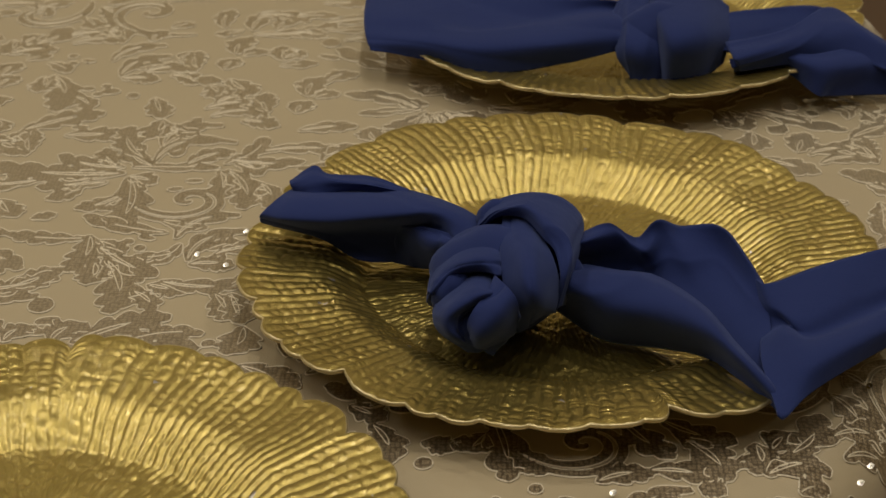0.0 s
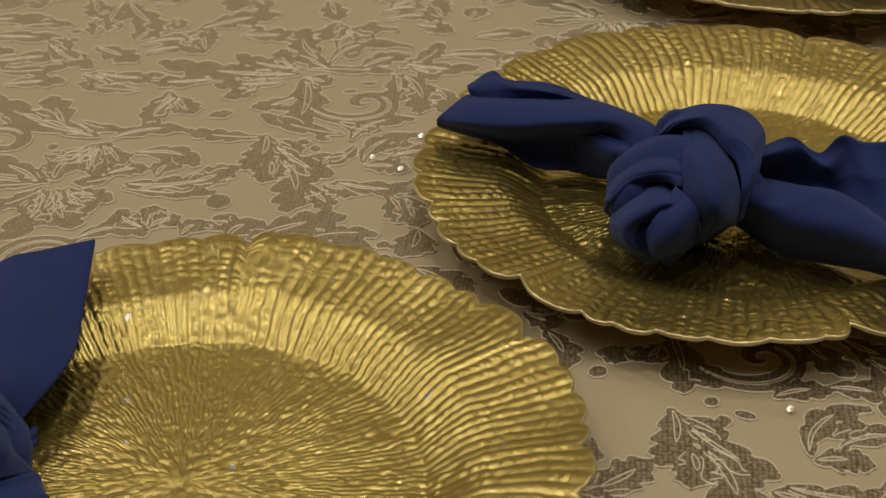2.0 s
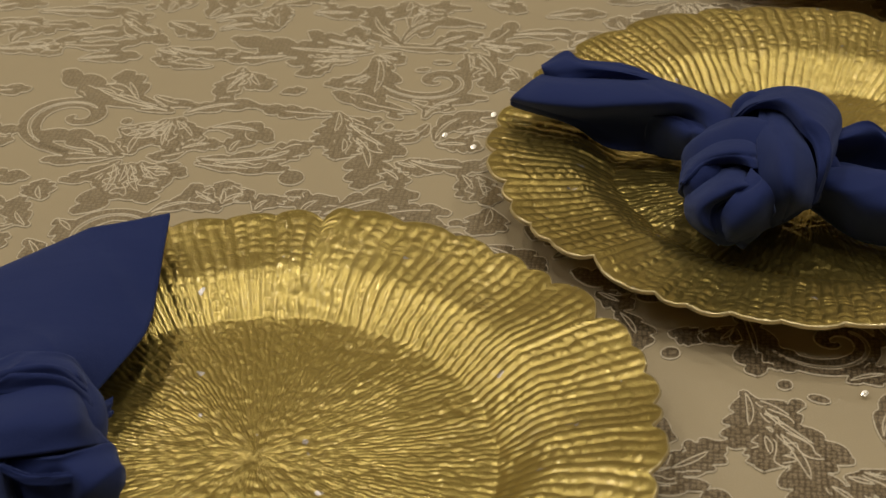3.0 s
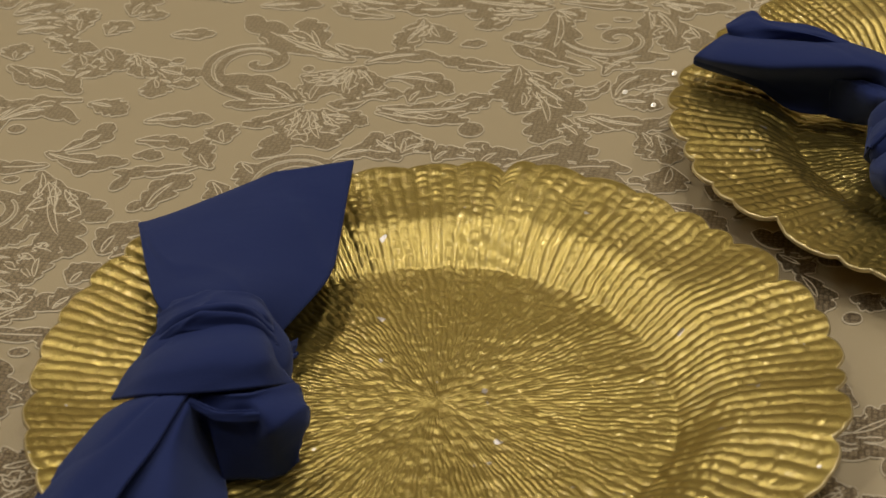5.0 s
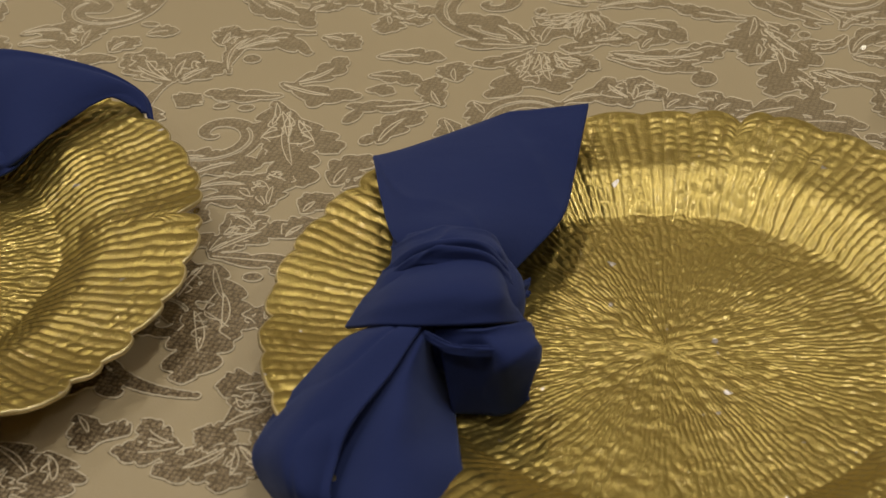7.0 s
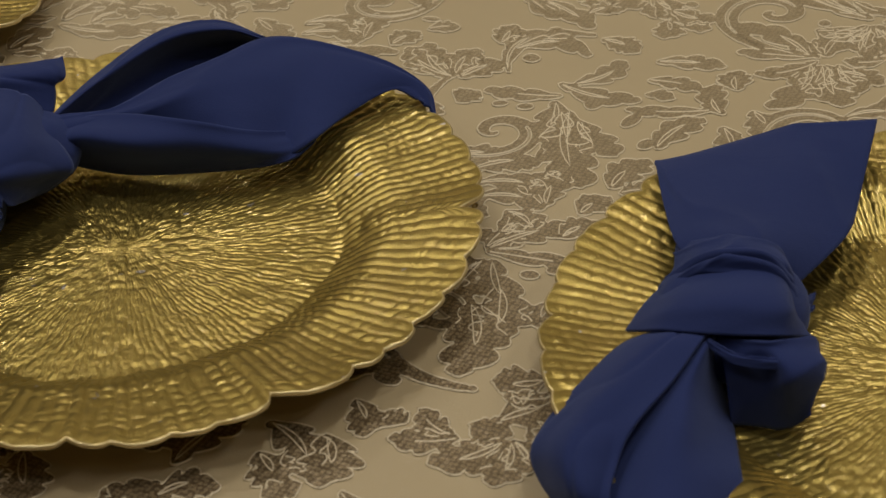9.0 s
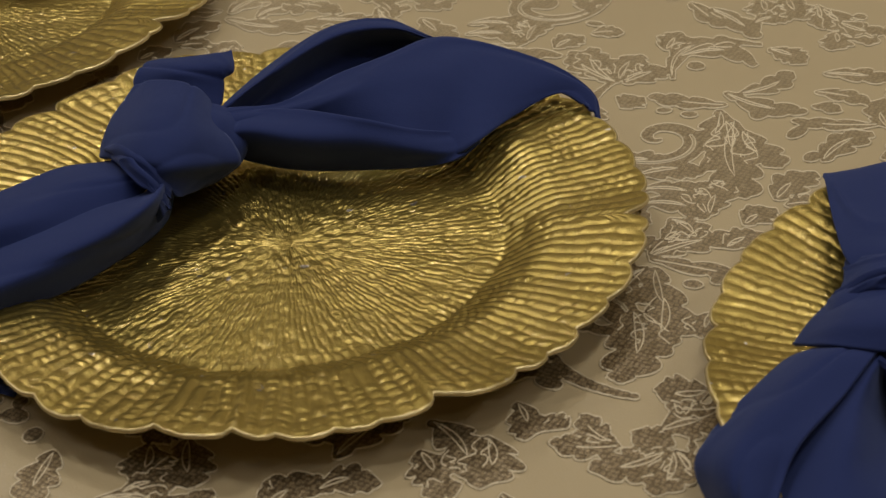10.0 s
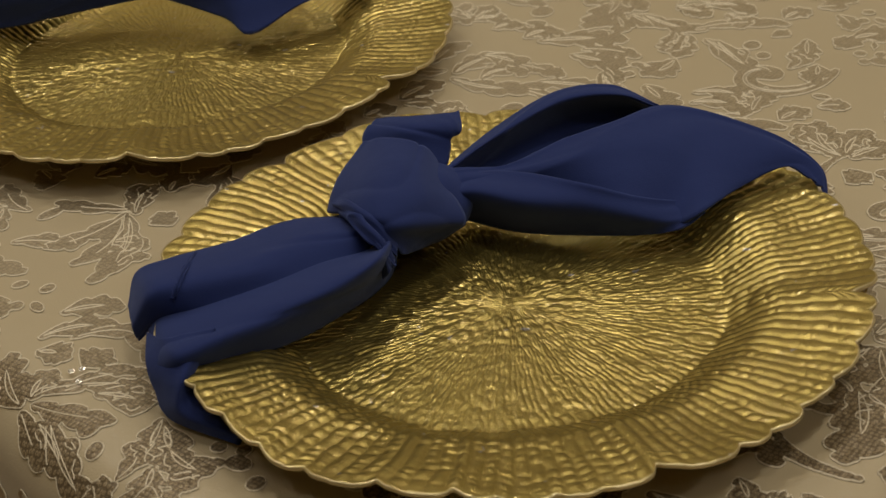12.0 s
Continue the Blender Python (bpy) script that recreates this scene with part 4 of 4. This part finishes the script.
# low spray
spray(
    (-284, -294, -308, -304, 4.5, 0.08, 2), (-287, -293, -305, -284, 4, 0.1, 2), (-308, -293, -317, -290, 4, 0.1, 1),
    (-265, -284, -281, -284, 6, 0.1, 2), (-273, -278, -253, -260, 8, 0.1, 2), (-267, -246, -284, -254, 9, 0.12, 2),
    (-266, -289, -286, -311, 7, 0.1, 2), (-263, -288, -259, -313, 6, 0.1, 2), (-262, -287, -250, -301, 6, 0.1, 2),
    (-259, -282, -257, -281, 3, 0, 1))
# front petals
spray(
    (-359, -314, -329, -335, 7, 0.12, 2), (-333, -313, -322, -339, 9, 0.12, 2), (-353, -333, -338, -348, 7, 0.1, 2),
    (-329, -343, -338, -354, 4, 0, 1), (-410, -345, -387, -339, 4, 0, 1), (-454, -379, -446, -397, 8, 0.1, 2),
    (-442, -369, -424, -391, 8, -0.05, 2), (-455, -363, -457, -376, 7, 0, 2), (-506, -397, -498, -394, 5, 0, 0),
    (-535, -388, -530, -382, 4, 0, 0), (-528, -396, -523, -392, 4, 0, 0), (-524, -389, -511, -389, 5, 0, 0),
    (-525, -382, -518, -380, 4, 0, 0), (-446, -408, -431, -395, 5, 0.2, 2), (-397, -380, -394, -373, 4, 0, 0),
    (-377, -371, -359, -357, 6, 0.2, 2))
# edge spray
spray(
    (-568, -383, -555, -408, 5, 0, 2), (-564, -386, -538, -407, 7, 0, 1), (-549, -398, -524, -401, 6, -0.1, 1),
    (-547, -411, -542, -430, 6, 0.1, 2), (-559, -422, -567, -404, 4, -0.3, 1), (-600, -415, -589, -420, 6, 0, 0),
    (-598, -406, -588, -403, 6, 0, 0), (-584, -415, -577, -413, 5, 0, 0), (-536, -412, -523, -411, 4, 0, 1),
    (-631, -404, -586, -396, 4, -0.05, 2), (-635, -401, -588, -368, 4, 0.1, 2), (-638, -406, -667, -384, 7, 0.1, 2),
    (-635, -401, -638, -383, 6, 0.1, 2), (-635, -409, -607, -429, 4, 0, 1), (-621, -411, -584, -433, 5, 0.05, 1),
    (-614, -409, -564, -439, 5, -0.05, 2))
# edge flower
spray(
    (-672, -345, -650, -326, 6, 0.1, 2), (-665, -366, -633, -342, 5, 0.2, 2), (-657, -375, -641, -371, 6, 0.1, 2),
    (-651, -358, -607, -353, 4, 0.35, 2), (-629, -372, -628, -358, 8, 0, 1), (-624, -390, -600, -360, 4, 0.1, 1),
    (-583, -388, -590, -374, 7, 0.1, 2), (-608, -385, -581, -379, 5, 0.1, 2), (-561, -437, -567, -425, 6, 0, 1),
    (-745, -311, -712, -298, 4, 0.1, 2), (-712, -342, -708, -334, 3, 0, 0), (-695, -338, -695, -329, 3.5, 0, 0))
# under plate e
spray(
    (-715, -255, -755, -270, 3, 0.05, 2), (-713, -259, -725, -306, 4, 0.1, 2), (-713, -263, -700, -310, 4, 0.15, 2),
    (-710, -261, -680, -317, 5, 0.12, 2), (-709, -257, -722, -230, 5, 0.1, 2), (-714, -249, -730, -234, 4, 0, 2),
    (-710, -230, -715, -211, 6, 0.1, 2), (-698, -284, -679, -279, 4, 0.1, 1), (-681, -299, -673, -285, 4, 0.3, 1),
    (-751, -288, -748, -272, 4, 0, 0), (-733, -294, -735, -305, 4, 0, 0), (-762, -284, -794, -271, 4, 0.1, 2),
    (-684, -256, -698, -251, 5, 0, 1))
# plate a front
spray(
    (87, -44, 94, -94, 7, 0.05, 2), (84, -59, 74, -72, 5, 0.1, 2), (94, -72, 109, -90, 5, 0.1, 2),
    (148, -46, 169, -76, 6, -0.05, 2), (167, -46, 199, -64, 6, -0.08, 2), (176, -62, 193, -93, 7, 0.1, 2),
    (209, -66, 207, -88, 7, 0.1, 2), (216, -70, 226, -57, 6, 0.1, 1), (224, -73, 242, -42, 7, -0.1, 1),
    (211, -90, 240, -81, 6, 0.15, 2), (250, -23, 262, -51, 6, 0.1, 2), (259, -2, 272, -22, 7, 0.1, 2),
    (53, -82, 58, -84, 5, 0, 0), (103, -101, 109, -103, 4, 0, 0), (134, -96, 158, -89, 5, 0.1, 2),
    (158, -87, 185, -93, 5, 0.1, 2), (31, -52, 40, -82, 6, 0.1, 2), (55, -66, 68, -72, 5, 0.1, 2),
    (20, -36, 36, -47, 5, 0, 2), (68, -66, 76, -68, 4, 0, 1), (262, -22, 271, -22, 3, 0, 0))
scrolls((-419, -24, -371, -65, 1), (-125, 206, -85, 178, 1), (90, -47, 130, -66, 1), (-244, 71, -281, 113, -1), (-467, 71, -497, 46, -1))


def lace_layout():
    """The main sprays, then the same pattern in its half-drop repeat over the rest of the cloth and down its sides."""
    taken, laid = {}, []

    def samples(one):
        return [(one[0] + (one[2] - one[0]) * f, one[1] + (one[3] - one[1]) * f) for f in (0.0, 0.35, 0.65, 1.0)]

    def lay(one):
        laid.append(one)
        for x, y in samples(one):
            taken.setdefault((int(x // 12), int(y // 12)), []).append((x, y))

    def clashes(one, gap):
        for x, y in samples(one):
            kx, ky = int(x // 12), int(y // 12)
            if any(math.hypot(x - a, y - b) < gap for ux in (-1, 0, 1) for uy in (-1, 0, 1) for a, b in taken.get((kx + ux, ky + uy), ())):
                return True
        return False

    for group in GROUPS:
        for one in group:
            lay(one)
    # whole sprays in the repeat, shifted sprays where room is left, then single leaves
    for shift_x, shift_y, part_of in ((0, 0, 0.5), (146, 10, 0.6), (60, -120, 0.6), (20, 150, 0.6), (-90, 70, 0.6), (200, -60, 0.6), (90, 60, 0.6), (0, 0, 0.34), (146, 10, 0.34), (60, -120, 0.34), (20, 150, 0.34)):
        for i in range(-5, 6):
            for j in range(-5, 6):
                sx, sy = 292 * i + 223.5 * j + shift_x, 240 * i - 243 * j + shift_y
                if not (i or j or shift_x):
                    continue
                for group in GROUPS:
                    moved = [(one[0] + sx, one[1] + sy, one[2] + sx, one[3] + sy, *one[4:]) for one in group]
                    if math.hypot(moved[0][0] - CX * 1000, moved[0][1] - CY * 1000) > 1150:
                        continue
                    free = [one for one in moved if not clashes(one, 4 + 0.3 * one[4])]
                    if part_of and len(free) < part_of * len(moved):
                        continue
                    for one in free:
                        lay(one)
    return laid


def lace_overlay():
    near, far = Lace(-1080, -560, 480, 640, 1.0), Lace(-1650, -880, 820, 1590, 2.0)
    for one in lace_layout():
        mx, my = (one[0] + one[2]) / 2, (one[1] + one[3]) / 2
        grid = near if -1000 < mx < 400 and -480 < my < 560 else far
        if one[6] == 9:
            grid.scroll(one[0], one[1], mx, my, one[5] or 1)
        else:
            grid.leaf(*one)
    pieces = near.motifs(2)
    for m in pieces[:260]:
        ob = part("lace_motif", mesh_from("lace_motif", m[0], m[1], SEQUIN), CLOTH)
        part("cord", mesh_from("cord", m[2], m[3], CORD), ob)
    rest = ([], [], [], [])
    for m in pieces[260:] + far.motifs(3):
        for v, f in ((0, 1), (2, 3)):
            n = len(rest[v])
            rest[v].extend(m[v])
            rest[f].extend(tuple(k + n for k in face) for face in m[f])
    field = part("lace_field", mesh_from("lace_field", rest[0], rest[1], SEQUIN), CLOTH, "repeating sequinned floral lace")
    cord = part("cord", mesh_from("cord", rest[2], rest[3], CORD), field)
    tagged(field, kind="stuff")
    tagged(cord, kind="stuff")


lace_overlay()


def spangle(x, y, lamp):
    """A loose sequin, its tilt set to throw a lamp's glint at the camera."""
    at = Vector((x / 1000, y / 1000, TOP + 0.0024))
    up = (Vector(lamp) - at).normalized() + (Vector((0.0, -0.80, TOP + 0.48)) - at).normalized()
    bm = bmesh.new()
    outer = [bm.verts.new((0.0016 * math.cos(q), 0.0016 * math.sin(q), 0)) for q in [2 * math.pi * i / 14 for i in range(14)]]
    inner = [bm.verts.new((0.0004 * math.cos(q), 0.0004 * math.sin(q), -0.0001)) for q in [2 * math.pi * i / 14 for i in range(14)]]
    for i in range(14):
        bm.faces.new((outer[i - 1], outer[i], inner[i], inner[i - 1]))
    me = bpy.data.meshes.new("sequin")
    bm.to_mesh(me)
    bm.free()
    me.materials.append(SPANGLE)
    ob = part("sequin", me, CLOTH, "loose bright silver sequin")
    ob.matrix_basis = Matrix.Translation(at - Vector((CX, CY, TOP))) @ up.to_track_quat("Z", "Y").to_matrix().to_4x4()


for x, y in ((-72, 110), (-48, 137), (-55, 98), (140, -107), (-350, -136), (-629, -380), (-626, -376), (-620, -384), (270, -18), (251, -98), (258, -85)):
    spangle(x, y, (-1.3 if x > -300 else -2.9, 0.9, 3.57))
